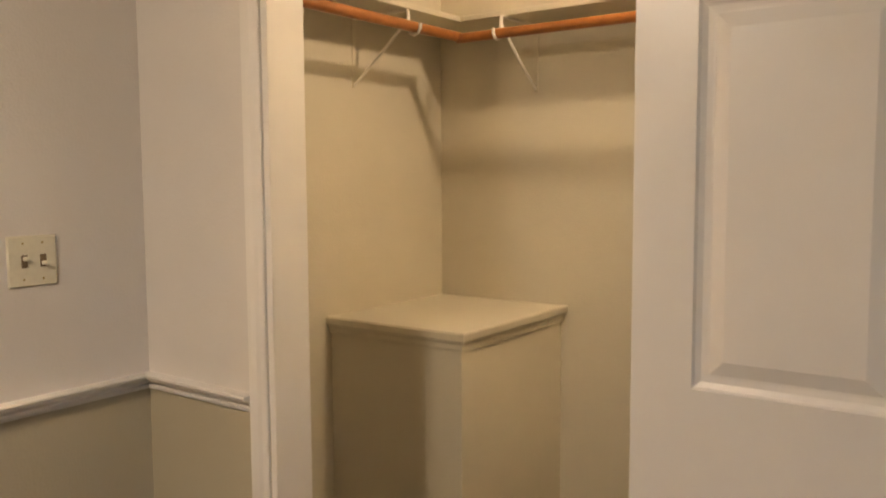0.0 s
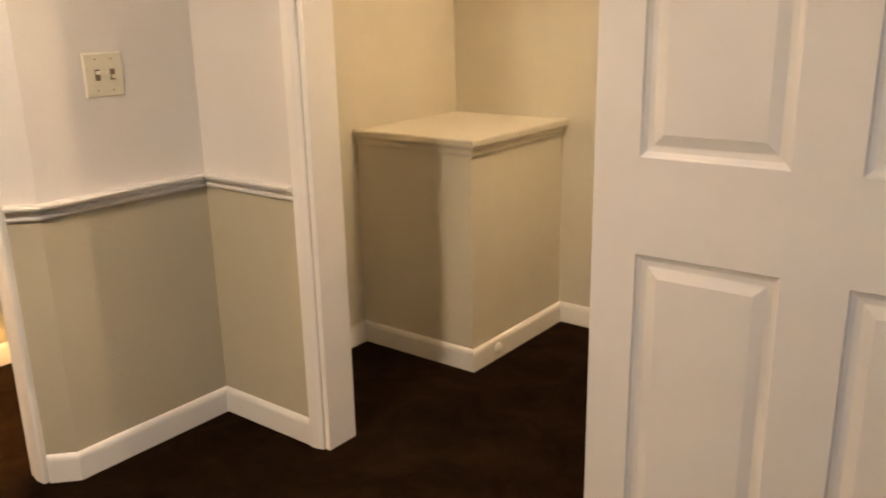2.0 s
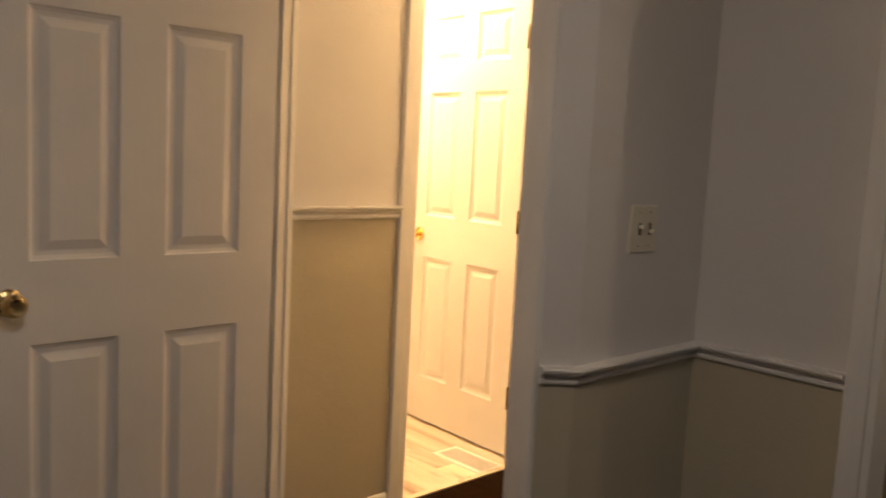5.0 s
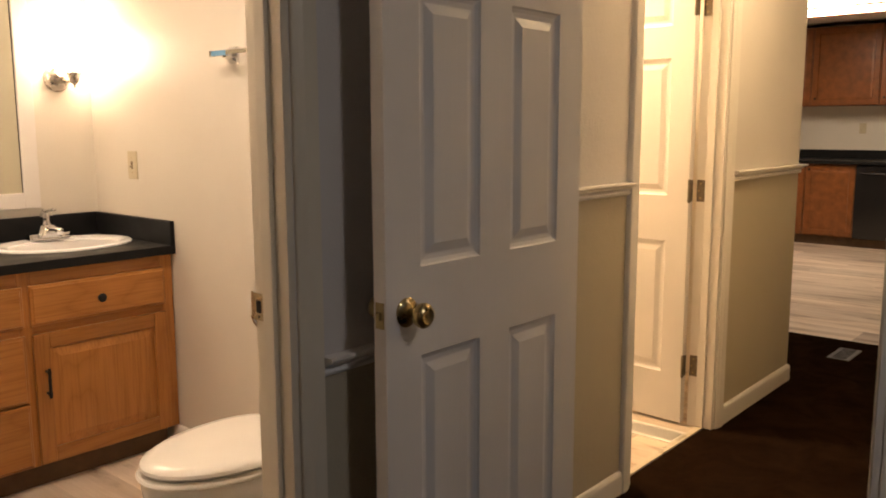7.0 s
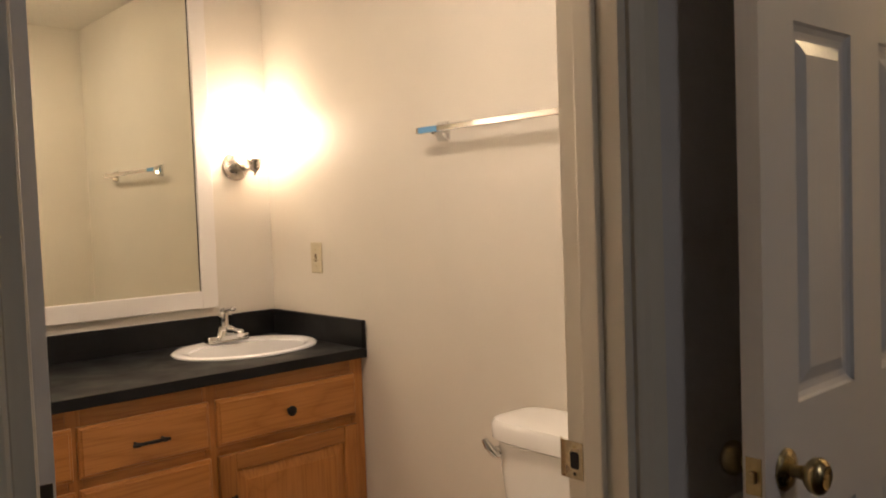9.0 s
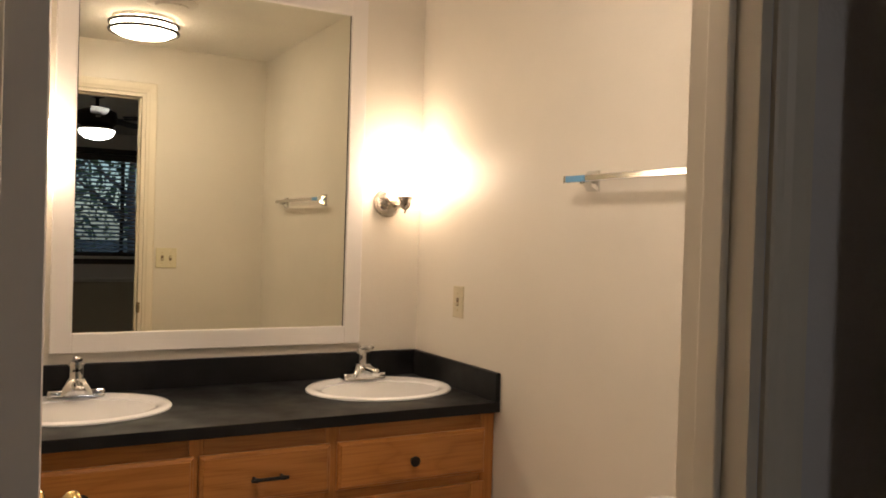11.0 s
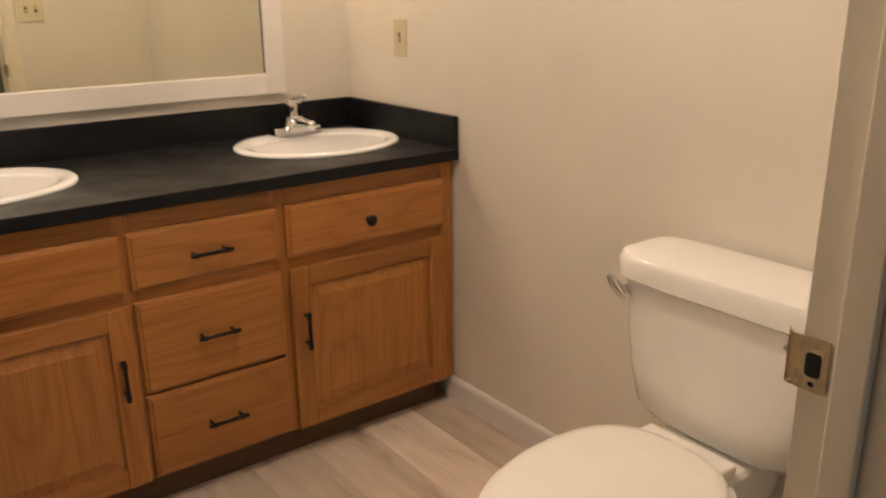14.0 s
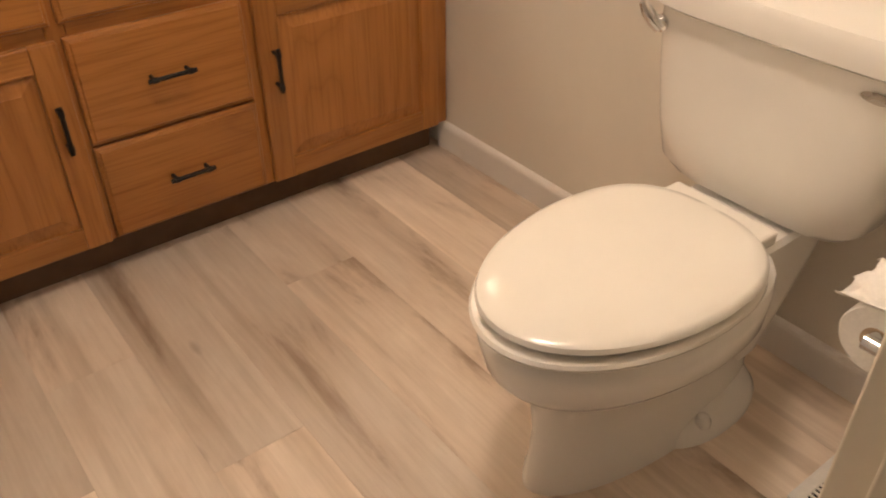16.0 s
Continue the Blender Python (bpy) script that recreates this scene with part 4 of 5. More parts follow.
# last stretch of the bar, coloured a slightly translucent blue
part("bar_end", box(-0.0625, -0.0435, 4.119, 4.203, -0.009, 0.009, 0.0012, 1), M_BLUEEND, tb, "pale blue end of the bar")
part("end_cap", box(-0.064, -0.042, 4.2035, 4.212, -0.0105, 0.0105, 0.002), M_CHROME, tb)


def plate(name, label, at, w, h, mat, toggles=(), outlets=0, screws=()):
    """Wall plate in the local xz plane, proud towards -y."""
    e = base(name, at, label, "switch" if toggles else "outlet")
    f = part("cover", loft([[(sx * (w / 2 - i), -d, sz * (h / 2 - i)) for sx, sz in ((-1, -1), (1, -1), (1, 1), (-1, 1))] for i, d in ((0, 0.0), (0, 0.0025), (0.003, 0.0055), (0.02, 0.006))]), mat, e)
    for x, up in toggles:
        part("slot", box(x - 0.0075, x + 0.0075, -0.0064, -0.0058, -0.015, 0.015), M_STAIN, f)
        part("toggle", box(x - 0.0045, x + 0.0045, -0.019, -0.006, -0.004 + up * 0.006, 0.005 + up * 0.006, 0.0015), mat, f)
    for x, z in screws:
        part("screw", lathe([(0.003, -0.0058), (0.003, -0.0066), (0.001, -0.0069)], 10, "y"), M_AGED, f, "", pose(x, 0, z), True)
    for k in range(outlets):
        z = (-0.02, 0.02)[k]
        part("outlet_face", box(-0.0165, 0.0165, -0.0075, -0.0058, z - 0.014, z + 0.014, 0.002), mat, f)
        for x in (-0.006, 0.006):
            part("slot", box(x - 0.0011, x + 0.0011, -0.0078, -0.0074, z - 0.002, z + 0.007), M_HOLE, f)
    return e


plate("light_switch", "ivory toggle switch on the bathroom wall", pose(XR, 4.888, 1.146, 0, 0, -90), 0.070, 0.115, M_IVORY, ((0, -1),), 0, ((0, 0.030), (0, -0.030)))
plate("light_switch", "almond double toggle switch plate on the bathroom wall", pose(-0.235, YN1, 1.21, 0, 0, 180), 0.118, 0.118, M_ALMOND, ((-0.023, 1), (0.023, -1)), 0, ((-0.023, 0.03), (0.023, 0.03), (-0.023, -0.03), (0.023, -0.03)))
plate("light_switch", "cream double switch plate with brown stains around the toggles", pose(1.034, YA, 1.133, 0, 0, 0), 0.116, 0.118, M_CREAMPL, ((-0.020, 1), (0.024, -1)), 0, ((-0.023, 0.042), (0.023, 0.042), (-0.023, -0.042), (0.023, -0.042)))

# flush ceiling light and vent
cl_light = base("ceiling_light", pose(-0.49, 3.73, CEIL), "flush round ceiling light with lit glass and dark metal rings", "ceiling light")
part("pan", lathe([(0.150, 0.0), (0.150, -0.018), (0.02, -0.019)], 40), M_WHITEPL, cl_light, "", None, True)
part("glass", lathe([(0.150, -0.020), (0.156, -0.045), (0.150, -0.070), (0.120, -0.088), (0.06, -0.100), (0.01, -0.103)], 40), M_BATHGLOW, cl_light, "glowing white glass dish", None, True)
for z in (-0.034, -0.068):
    part("ring", tube([(0.163 * math.cos(a), 0.163 * math.sin(a), z) for a in [2 * math.pi * k / 48 for k in range(49)]], 0.009, 8), M_FANBODY, cl_light, "", None, True)
vent = base("ceiling_vent", pose(-0.43, 4.12, CEIL), "round white exhaust vent cover on the ceiling", "vent")
part("cover", lathe([(0.115, 0.0), (0.115, -0.010), (0.095, -0.020), (0.02, -0.022)], 36), M_WHITEPL, vent, "", None, True)
part("inner_disc", lathe([(0.075, -0.022), (0.075, -0.030), (0.01, -0.032)], 32), M_WHITEPL, vent, "", None, True)

# ---------------------------------------------------------------- bathroom: toilet
TY = 3.556
toilet = base("toilet", pose(XR, TY, 0), "cream white two-piece toilet with closed lid", "toilet")


def superring(x0, x1, hw, z, p=2.6, seg=48):
    cx, a = (x0 + x1) / 2, (x1 - x0) / 2
    return oval(cx, 0, a, hw, z, seg, p)


def egg(xf, xb, hw, z, seg=56, square=0.0):
    """Seat outline: round front at xf, flatter back at xb."""
    out = []
    for k in range(seg):
        t = 2 * math.pi * k / seg
        c, s = math.cos(t), math.sin(t)
        xm = xb - (xb - xf) * 0.40
        if c < 0:
            x, y = xm + (xm - xf) * c, hw * s
        else:
            x, y = xm + (xb - xm) * c ** (0.60), hw * math.copysign(abs(s) ** 0.74, s) * (1 - 0.13 * c)
        out.append((x, y, z))
    return out


part("bowl", loft([egg(-0.738, -0.215, 0.178, 0.385), egg(-0.745, -0.215, 0.184, 0.372), egg(-0.740, -0.215, 0.183, 0.345), egg(-0.728, -0.21, 0.176, 0.300), egg(-0.700, -0.18, 0.158, 0.265), egg(-0.664, -0.12, 0.126, 0.235),
                   egg(-0.648, -0.10, 0.096, 0.19), egg(-0.640, -0.10, 0.088, 0.12), egg(-0.645, -0.10, 0.094, 0.05), egg(-0.652, -0.10, 0.102, 0.014), egg(-0.652, -0.10, 0.102, 0.0)]), M_PORC, toilet, "", None, True)
part("foot", loft([superring(-0.42, -0.10, 0.130, 0.0, 2.4), superring(-0.42, -0.10, 0.130, 0.018, 2.4), superring(-0.41, -0.11, 0.120, 0.034, 2.4), superring(-0.38, -0.12, 0.085, 0.06, 2.4)]), M_PORC, toilet, "", None, True)
part("shelf", loft([superring(-0.300, -0.03, 0.100, 0.398, 6), superring(-0.302, -0.03, 0.108, 0.388, 6), superring(-0.300, -0.03, 0.106, 0.34, 6), superring(-0.30, -0.06, 0.092, 0.22, 5), superring(-0.30, -0.10, 0.08, 0.10, 4)]), M_PORC, toilet, "", None, True)
part("seat", loft([egg(-0.744, -0.255, 0.181, 0.3875), egg(-0.752, -0.255, 0.186, 0.391), egg(-0.755, -0.255, 0.188, 0.397), egg(-0.751, -0.255, 0.186, 0.403), egg(-0.740, -0.256, 0.179, 0.406), egg(-0.718, -0.262, 0.165, 0.4065)]), M_SEAT, toilet, "", None, True)
part("seat_lid", loft([egg(-0.722, -0.262, 0.168, 0.4095), egg(-0.739, -0.257, 0.180, 0.413), egg(-0.745, -0.255, 0.184, 0.419), egg(-0.742, -0.256, 0.182, 0.427), egg(-0.730, -0.261, 0.174, 0.433), egg(-0.700, -0.275, 0.150, 0.4355), egg(-0.54, -0.36, 0.06, 0.436)]), M_SEAT, toilet, "", None, True)
part("hinge_plate", box(-0.276, -0.222, -0.104, 0.104, 0.397, 0.424, 0.006), M_SEAT, toilet)
for sy in (-1, 1):
    part("bolt_cap", lathe([(0.016, 0.0), (0.016, 0.010), (0.011, 0.022), (0.003, 0.026)], 18), M_PORC, toilet, "", pose(-0.315, sy * 0.106, 0.030), True)


def tank_ring(front, back, hw, z, p):
    return superring(-front, -back, hw, z, p)


TANK = [(0.160, 0.030, 0.150, 0.402, 3.4), (0.184, 0.020, 0.178, 0.408, 3.8), (0.195, 0.016, 0.200, 0.430, 4.2), (0.197, 0.014, 0.216, 0.500, 4.8), (0.195, 0.012, 0.232, 0.590, 5.2), (0.197, 0.012, 0.240, 0.680, 5.5), (0.198, 0.012, 0.241, 0.712, 5.5)]
part("tank", loft([tank_ring(*r) for r in TANK]), M_PORC, toilet, "", None, True)
part("tank_lid", loft([tank_ring(0.206, 0.008, 0.249, 0.706, 5.0), tank_ring(0.213, 0.006, 0.256, 0.711, 5.0), tank_ring(0.214, 0.006, 0.258, 0.748, 5.0), tank_ring(0.206, 0.010, 0.252, 0.760, 5.0), tank_ring(0.17, 0.04, 0.21, 0.764, 4.0)]), M_PORC, toilet, "", None, True)
lever = part("flush_lever", lathe([(0.016, 0.0), (0.016, -0.006), (0.010, -0.012), (0.007, -0.020), (0.002, -0.021)], 20, "x"), M_CHROME, toilet, "chrome flush lever", pose(-0.196, 0.214, 0.676), True)
part("maker_mark", loft([oval(0, 0, 0.025, 0.0085, 0.0, 24), oval(0, 0, 0.025, 0.0085, 0.0012, 24), oval(0, 0, 0.016, 0.004, 0.0015, 24)]), M_NICKEL, toilet, "small metal oval mark", pose(-0.1985, -0.177, 0.679, 90, 0, -90))
part("lever_arm", tube([(-0.008, -0.004, -0.006), (-0.016, 0.005, 0.006), (-0.024, 0.014, 0.021), (-0.029, 0.022, 0.038)], [0.011, 0.0125, 0.011, 0.007], 14), M_CHROME, lever, "", None, True)

# toilet paper on its holder, floor register
tp = base("paper_holder", pose(-0.112, YN1, 0.545), "chrome toilet paper holder on the wall", "paper holder")
for x in (-0.068, 0.068):
    part("post", tube([(x, 0.0, 0), (x, 0.03, 0), (x, 0.084, 0)], 0.010, 14), M_CHROME, tp, "", None, True)
part("roller", tube([(-0.066, 0.078, 0), (0.066, 0.078, 0)], 0.009, 14), M_CHROME, tp, "", None, True)
roll = base("toilet_roll", pose(-0.112, YN1 + 0.078, 0.537), "white toilet paper roll with a torn loose end", "toilet paper")
part("paper", loft([[(x, r * math.cos(a), r * math.sin(a)) for a in [2 * math.pi * k / 40 for k in range(40)]] for x, r in ((-0.050, 0.019), (-0.051, 0.044), (-0.049, 0.046), (0.049, 0.046), (0.051, 0.044), (0.050, 0.019))]), M_PAPER, roll, "", None, True)
part("core", tube([(-0.0515, 0, 0), (0.0515, 0, 0)], 0.0185, 24), M_CARD, roll, "", None, True)
bm = bmesh.new()
rng = random.Random(4)
row = []
for i in range(13):
    x = -0.052 + 0.104 * i / 12
    cols = []
    for j in range(6):
        a = 2.05 - 0.30 * j
        r = 0.0475 + 0.004 * math.sin(3 * j + i) * (j > 2) + 0.012 * max(0, j - 3)
        jag = rng.uniform(-0.10, 0.12) if j == 5 else 0
        cols.append(bm.verts.new((x + rng.uniform(-1, 1) * 0.003 * (j == 5), r * math.cos(a + jag), r * math.sin(a + jag))))
    row.append(cols)
for a, b in zip(row, row[1:]):
    for j in range(5):
        bm.faces.new((a[j], a[j + 1], b[j + 1], b[j]))
loose = part("loose_sheet", bm, M_PAPER, roll, "", None, True)
sol = loose.modifiers.new("thick", "SOLIDIFY")
sol.thickness = 0.0012


def register(at, w, d, n, metal=None, label="white metal floor register with narrow slots"):
    metal = metal or M_WHITEPL
    e = base("floor_register", at, label, "floor vent", "floor registers")
    f = part("flange", loft([[(sx * (w / 2 - i), sy * (d / 2 - i), z) for sx, sy in ((-1, -1), (1, -1), (1, 1), (-1, 1))] for i, z in ((0, 0.0), (0, 0.003), (0.004, 0.005), (0.022, 0.005), (0.023, 0.002), (0.05, 0.002))]), metal, e)
    for k in range(n):
        x = -w / 2 + 0.026 + (w - 0.052) * (k + 0.5) / n
        s = (w - 0.052) / n * 0.22
        part("louvre", box(x - s, x + s, -d / 2 + 0.023, d / 2 - 0.023, 0.0015, 0.0048), metal, f)
    part("well", box(-w / 2 + 0.024, w / 2 - 0.024, -d / 2 + 0.0235, d / 2 - 0.0235, 0.0021, 0.0023), M_HOLE, f)


register(pose(1.725, 3.225, 0.001, 0, 0, 90), 0.30, 0.15, 22)
register(pose(0.178, 3.208, 0.001, 0, 0, 0), 0.30, 0.12, 22)

# ---------------------------------------------------------------- closet
bx = base("closet_box", pose(0, 0, 0), "boxed-in bulkhead painted beige with a moulded top edge", "bulkhead", kind="structure")
part("front_panel", box(2.056, 2.076, 1.497, 2.03, 0, 0.80), M_CLOSET, bx)
part("side_panel", box(2.076, 2.69, 1.497, 1.517, 0, 0.80), M_CLOSET, bx)
part("top", box(2.056, 2.69, 1.497, 2.03, 0.80, 0.858), M_CLOSET, bx)
BXP = [(0.0, 0.800), (0.009, 0.800), (0.011, 0.808), (0.011, 0.820), (0.015, 0.828), (0.024, 0.832), (0.026, 0.837), (0.026, 0.855), (0.022, 0.860), (0.0, 0.860)]
part("edge_moulding", sweep(BXP, (2.056, 2.03), (2.056, 1.497), (-1, 0), 0, 1), M_CLOSET, bx)
part("edge_moulding", sweep(BXP, (2.056, 1.497), (2.69, 1.497), (0, -1), 1, 0), M_CLOSET, bx)
# spring door stop on the box's baseboard
stop = base("door_stop_bumper", pose(2.20, 1.484, 0.045), "small white rubber door bumper on the baseboard", "door stop")
part("disc", lathe([(0.020, 0.0), (0.020, -0.006), (0.012, -0.014), (0.003, -0.015)], 20, "y"), M_WHITEPL, stop, "", None, True)

SHZ = 1.880
sh = base("wall_shelf", pose(0, 0, 0), "white painted wooden closet shelf on wire brackets", "shelf")
part("board", box(XC, 2.69, 1.787, 2.03, SHZ - 0.018, SHZ, 0.002, 1), M_CLOSET, sh)
sh2 = base("wall_shelf", pose(0, 0, 0), "white painted wooden closet shelf along the back wall", "shelf")
part("board", box(2.470, 2.69, -0.3, 1.785, SHZ - 0.018, SHZ, 0.002, 1), M_CLOSET, sh2)
rod1 = base("clothes_rail", pose(0, 0, 0), "varnished reddish wooden closet rod under the shelf", "closet rod")
part("rod", tube([(XC, 1.765, 1.802), (2.45, 1.765, 1.802)], 0.017, 20), M_ROD, rod1, "", None, True)
rod2 = base("clothes_rail", pose(0, 0, 0), "varnished reddish wooden closet rod along the back", "closet rod")
part("rod", tube([(2.425, -0.3, 1.796), (2.425, 1.765, 1.796)], 0.017, 20), M_ROD, rod2, "", None, True)


def bracket(name, at):
    """Shelf and rod bracket: foot on the wall, diagonal brace, arm under the shelf, hook for the rod. Local: wall at y = 0, outwards -y."""
    e = base(name, at, "white metal shelf and rod bracket", "bracket", "closet brackets")
    part("wall_leg", box(-0.009, 0.009, -0.005, 0.0, 1.625, SHZ - 0.019, 0.001, 1), M_CLOSET, e)
    part("arm", box(-0.008, 0.008, -0.236, -0.004, SHZ - 0.026, SHZ - 0.0185, 0.001, 1), M_TRIM, e)
    part("brace", tube([(0, -0.004, 1.635), (0, -0.13, 1.735), (0, -0.243, 1.835)], 0.0050, 8), M_TRIM, e)
    part("hook", tube([(0, -0.238, 1.856), (0, -0.241, 1.800), (0, -0.248, 1.783), (0, -0.263, 1.777), (0, -0.279, 1.782), (0, -0.288, 1.796), (0, -0.288, 1.812)], 0.0055, 8), M_TRIM, e, "", None, True)


bracket("rod_bracket", pose(2.185, 2.03, 0))
bracket("rod_bracket", pose(2.69, 1.605, 0, 0, 0, -90))

lamp = base("closet_ceiling_lamp", pose(2.09, 0.62, CEIL), "bare lit bulb in a white ceiling holder", "ceiling lamp")
part("holder", lathe([(0.055, 0.0), (0.055, -0.012), (0.030, -0.030), (0.022, -0.034)], 28), M_WHITEPL, lamp, "", None, True)
part("bulb", lathe([(0.014, -0.034), (0.016, -0.045), (0.030, -0.070), (0.033, -0.086), (0.026, -0.106), (0.012, -0.116), (0.002, -0.118)], 28), M_BULB, lamp, "glowing bulb", None, True)

# ---------------------------------------------------------------- bedroom: fan light, window with blind
fan = base("ceiling_fan", pose(-0.42, 1.20, CEIL), "dark bronze hugger ceiling fan with a lit glass bowl", "ceiling fan")
part("canopy", lathe([(0.075, 0.0), (0.075, -0.02), (0.045, -0.05), (0.02, -0.055)], 32), M_FANBODY, fan, "", None, True)
part("downrod", tube([(0, 0, -0.05), (0, 0, -0.16)], 0.014, 14), M_FANBODY, fan, "", None, True)
FD = pose(0, 0, -0.10)
part("motor_housing", lathe([(0.05, -0.03), (0.10, -0.04), (0.14, -0.060), (0.150, -0.10), (0.145, -0.150), (0.11, -0.175), (0.09, -0.185)], 40), M_FANBODY, fan, "", FD, True)
part("light_collar", lathe([(0.105, -0.176), (0.138, -0.186), (0.140, -0.200), (0.10, -0.203)], 40), M_FANBODY, fan, "", FD, True)
part("light_bowl", lathe([(0.128, -0.200), (0.130, -0.212), (0.118, -0.240), (0.085, -0.262), (0.04, -0.274), (0.004, -0.277)], 40), M_FANGLOW, fan, "glowing white glass bowl", FD, True)
for k in range(5):
    a = 2 * math.pi * (k + 0.3) / 5
    m = FD @ Matrix.Rotation(a, 4, "Z")
    arm = part("blade_arm", box(0.13, 0.24, -0.018, 0.018, -0.118, -0.110, 0.002, 1), M_FANBODY, fan, "", m)
    bl = loft([[(x, -w + 0.01, -0.104 - 0.10 * w), (x, w, -0.104 + 0.10 * w), (x, w, -0.098 + 0.10 * w), (x, -w + 0.01, -0.098 - 0.10 * w)] for x, w in ((0.20, 0.050), (0.30, 0.062), (0.50, 0.068), (0.60, 0.062), (0.63, 0.045))])
    part("blade", bl, M_FANBODY, arm, "dark fan blade")

WX0, WX1, WZ0, WZ1 = -0.36, 0.76, 1.06, 2.20
win = base("window_1", pose(0, 0, 0), "bedroom window with dark frame and lowered blind", "window", kind="structure")
for x0, x1 in ((WX0, WX0 + 0.045), (WX1 - 0.045, WX1), (0.18, 0.22)):
    part("window_frame", box(x0, x1, YS - 0.085, YS - 0.04, WZ0, WZ1, 0.003), M_SLAT, win)
for z0, z1 in ((WZ0, WZ0 + 0.045), (WZ1 - 0.045, WZ1)):
    part("window_frame", box(WX0 + 0.045, WX1 - 0.045, YS - 0.084, YS - 0.041, z0, z1, 0.003), M_SLAT, win)
for x0, x1 in ((WX0 + 0.044, 0.181), (0.219, WX1 - 0.044)):
    p = part("pane", box(x0, x1, YS - 0.066, YS - 0.062, WZ0 + 0.044, WZ1 - 0.044), M_GLASS, win)
    p.visible_shadow = False
part("window_sill", box(WX0 - 0.05, WX1 + 0.05, YS - 0.04, YS + 0.035, WZ0 - 0.03, WZ0 - 0.002, 0.004), M_TRIM, win)
for x0, x1, z0, z1 in ((WX0 - 0.06, WX0, WZ0 - 0.09, WZ1 + 0.06), (WX1, WX1 + 0.06, WZ0 - 0.09, WZ1 + 0.06), (WX0, WX1, WZ1, WZ1 + 0.06), (WX0, WX1, WZ0 - 0.09, WZ0 - 0.031)):
    part("window_casing", box(x0, x1, YS, YS + 0.014, z0, z1, 0.003), M_SLAT, win)
blind = base("window_blind", pose(0, YS - 0.012, 0), "grey slatted blind with open slats under a dark headrail", "blind")
part("headrail", box(WX0 + 0.01, WX1 - 0.01, -0.025, 0.025, WZ1 - 0.075, WZ1 - 0.005, 0.004), M_SLAT, blind)
slat = None
for k in range(23):
    m = pose((WX0 + WX1) / 2, 0, WZ1 - 0.10 - 0.0435 * k, -24)
    if slat is None:
        slat = part("slat", box(-(WX1 - WX0) / 2 + 0.015, (WX1 - WX0) / 2 - 0.015, -0.024, 0.024, -0.0014, 0.0014), M_BLIND, blind, "", m)
    else:
        s2 = new("slat", slat.data)
        s2.parent = blind
        s2.matrix_basis = m
for x in (WX0 + 0.15, 0.2, WX1 - 0.15):
    part("cord", tube([(x, -0.026, WZ0 + 0.03), (x, -0.026, WZ1 - 0.08)], 0.0012, 6), M_SLAT, blind)
part("bottom_rail", box(WX0 + 0.015, WX1 - 0.015, -0.024, 0.024, WZ0 + 0.012, WZ0 + 0.030, 0.003), M_SLAT, blind)

# garden beyond the window
tagged(part("ground", box(-60, 60, -120, YS - 0.13, -0.62, -0.60), M_SOIL), "dark evening garden ground outside", "ground", kind="structure")


def tree(x, y, h, seed):
    rng = random.Random(seed)
    e = base("tree", pose(x, y, -0.6), "leafy garden tree seen through the blind", "tree", "garden trees")
    part("trunk", tube([(0, 0, 0), (0.05, 0.02, h * 0.25), (-0.04, 0.03, h * 0.5), (0.02, 0, h * 0.8)], [0.14, 0.11, 0.08, 0.03], 10), M_BARK, e, "", None, True)
    for k in range(6):
        a, z = rng.uniform(0, 6.28), h * rng.uniform(0.25, 0.7)
        r = h * rng.uniform(0.2, 0.32)
        part("limb", tube([(0, 0, z), (r * 0.5 * math.cos(a), r * 0.5 * math.sin(a), z + h * 0.08), (r * math.cos(a), r * math.sin(a), z + h * 0.18)], [0.05, 0.035, 0.012], 7), M_BARK, e)
    verts, faces = [], []
    for k in range(700):
        th, u = rng.uniform(0, 6.28), rng.uniform(-1, 1)
        rr = h * 0.38 * rng.uniform(0.25, 1) ** 0.5 * (0.8 + 0.3 * math.sin(3 * th + 5 * u))
        c = Vector((rr * math.sqrt(1 - u * u) * math.cos(th), rr * math.sqrt(1 - u * u) * math.sin(th), h * 0.56 + rr * 1.15 * u))
        q = Euler((rng.uniform(0, 6), rng.uniform(0, 6), rng.uniform(0, 6))).to_matrix()
        s = rng.uniform(0.05, 0.11)
        n0 = len(verts)
        verts += [tuple(c + q @ Vector(p)) for p in ((-s, 0, 0), (0, -s * 0.45, 0.01), (s, 0, 0), (0, s * 0.45, 0.01))]
        faces.append((n0, n0 + 1, n0 + 2, n0 + 3))
    me = bpy.data.meshes.new("crown")
    me.from_pydata(verts, [], faces)
    me.materials.append(M_LEAF)
    o = new("crown", me)
    o.parent = e
    o["kind"] = "stuff"


tree(-0.8, -7.0, 4.2, 1)
tree(1.3, -8.5, 5.0, 2)
tree(0.2, -11.0, 5.5, 3)

# ---------------------------------------------------------------- hall, hall bathroom, kitchen
hl = base("hall_ceiling_light", pose(1.85, 2.52, CEIL), "round flush hall ceiling light with lit glass", "ceiling light")
part("pan", lathe([(0.13, 0.0), (0.13, -0.02), (0.02, -0.021)], 36), M_WHITEPL, hl, "", None, True)
part("glass", lathe([(0.125, -0.021), (0.125, -0.05), (0.10, -0.08), (0.05, -0.098), (0.005, -0.102)], 36), M_HALLGLOW, hl, "glowing glass bowl", None, True)
hb = base("hall_bath_ceiling_light", pose(1.55, 3.95, CEIL), "round flush bathroom ceiling light with lit glass", "ceiling light")
part("pan", lathe([(0.13, 0.0), (0.13, -0.02), (0.02, -0.021)], 36), M_WHITEPL, hb, "", None, True)
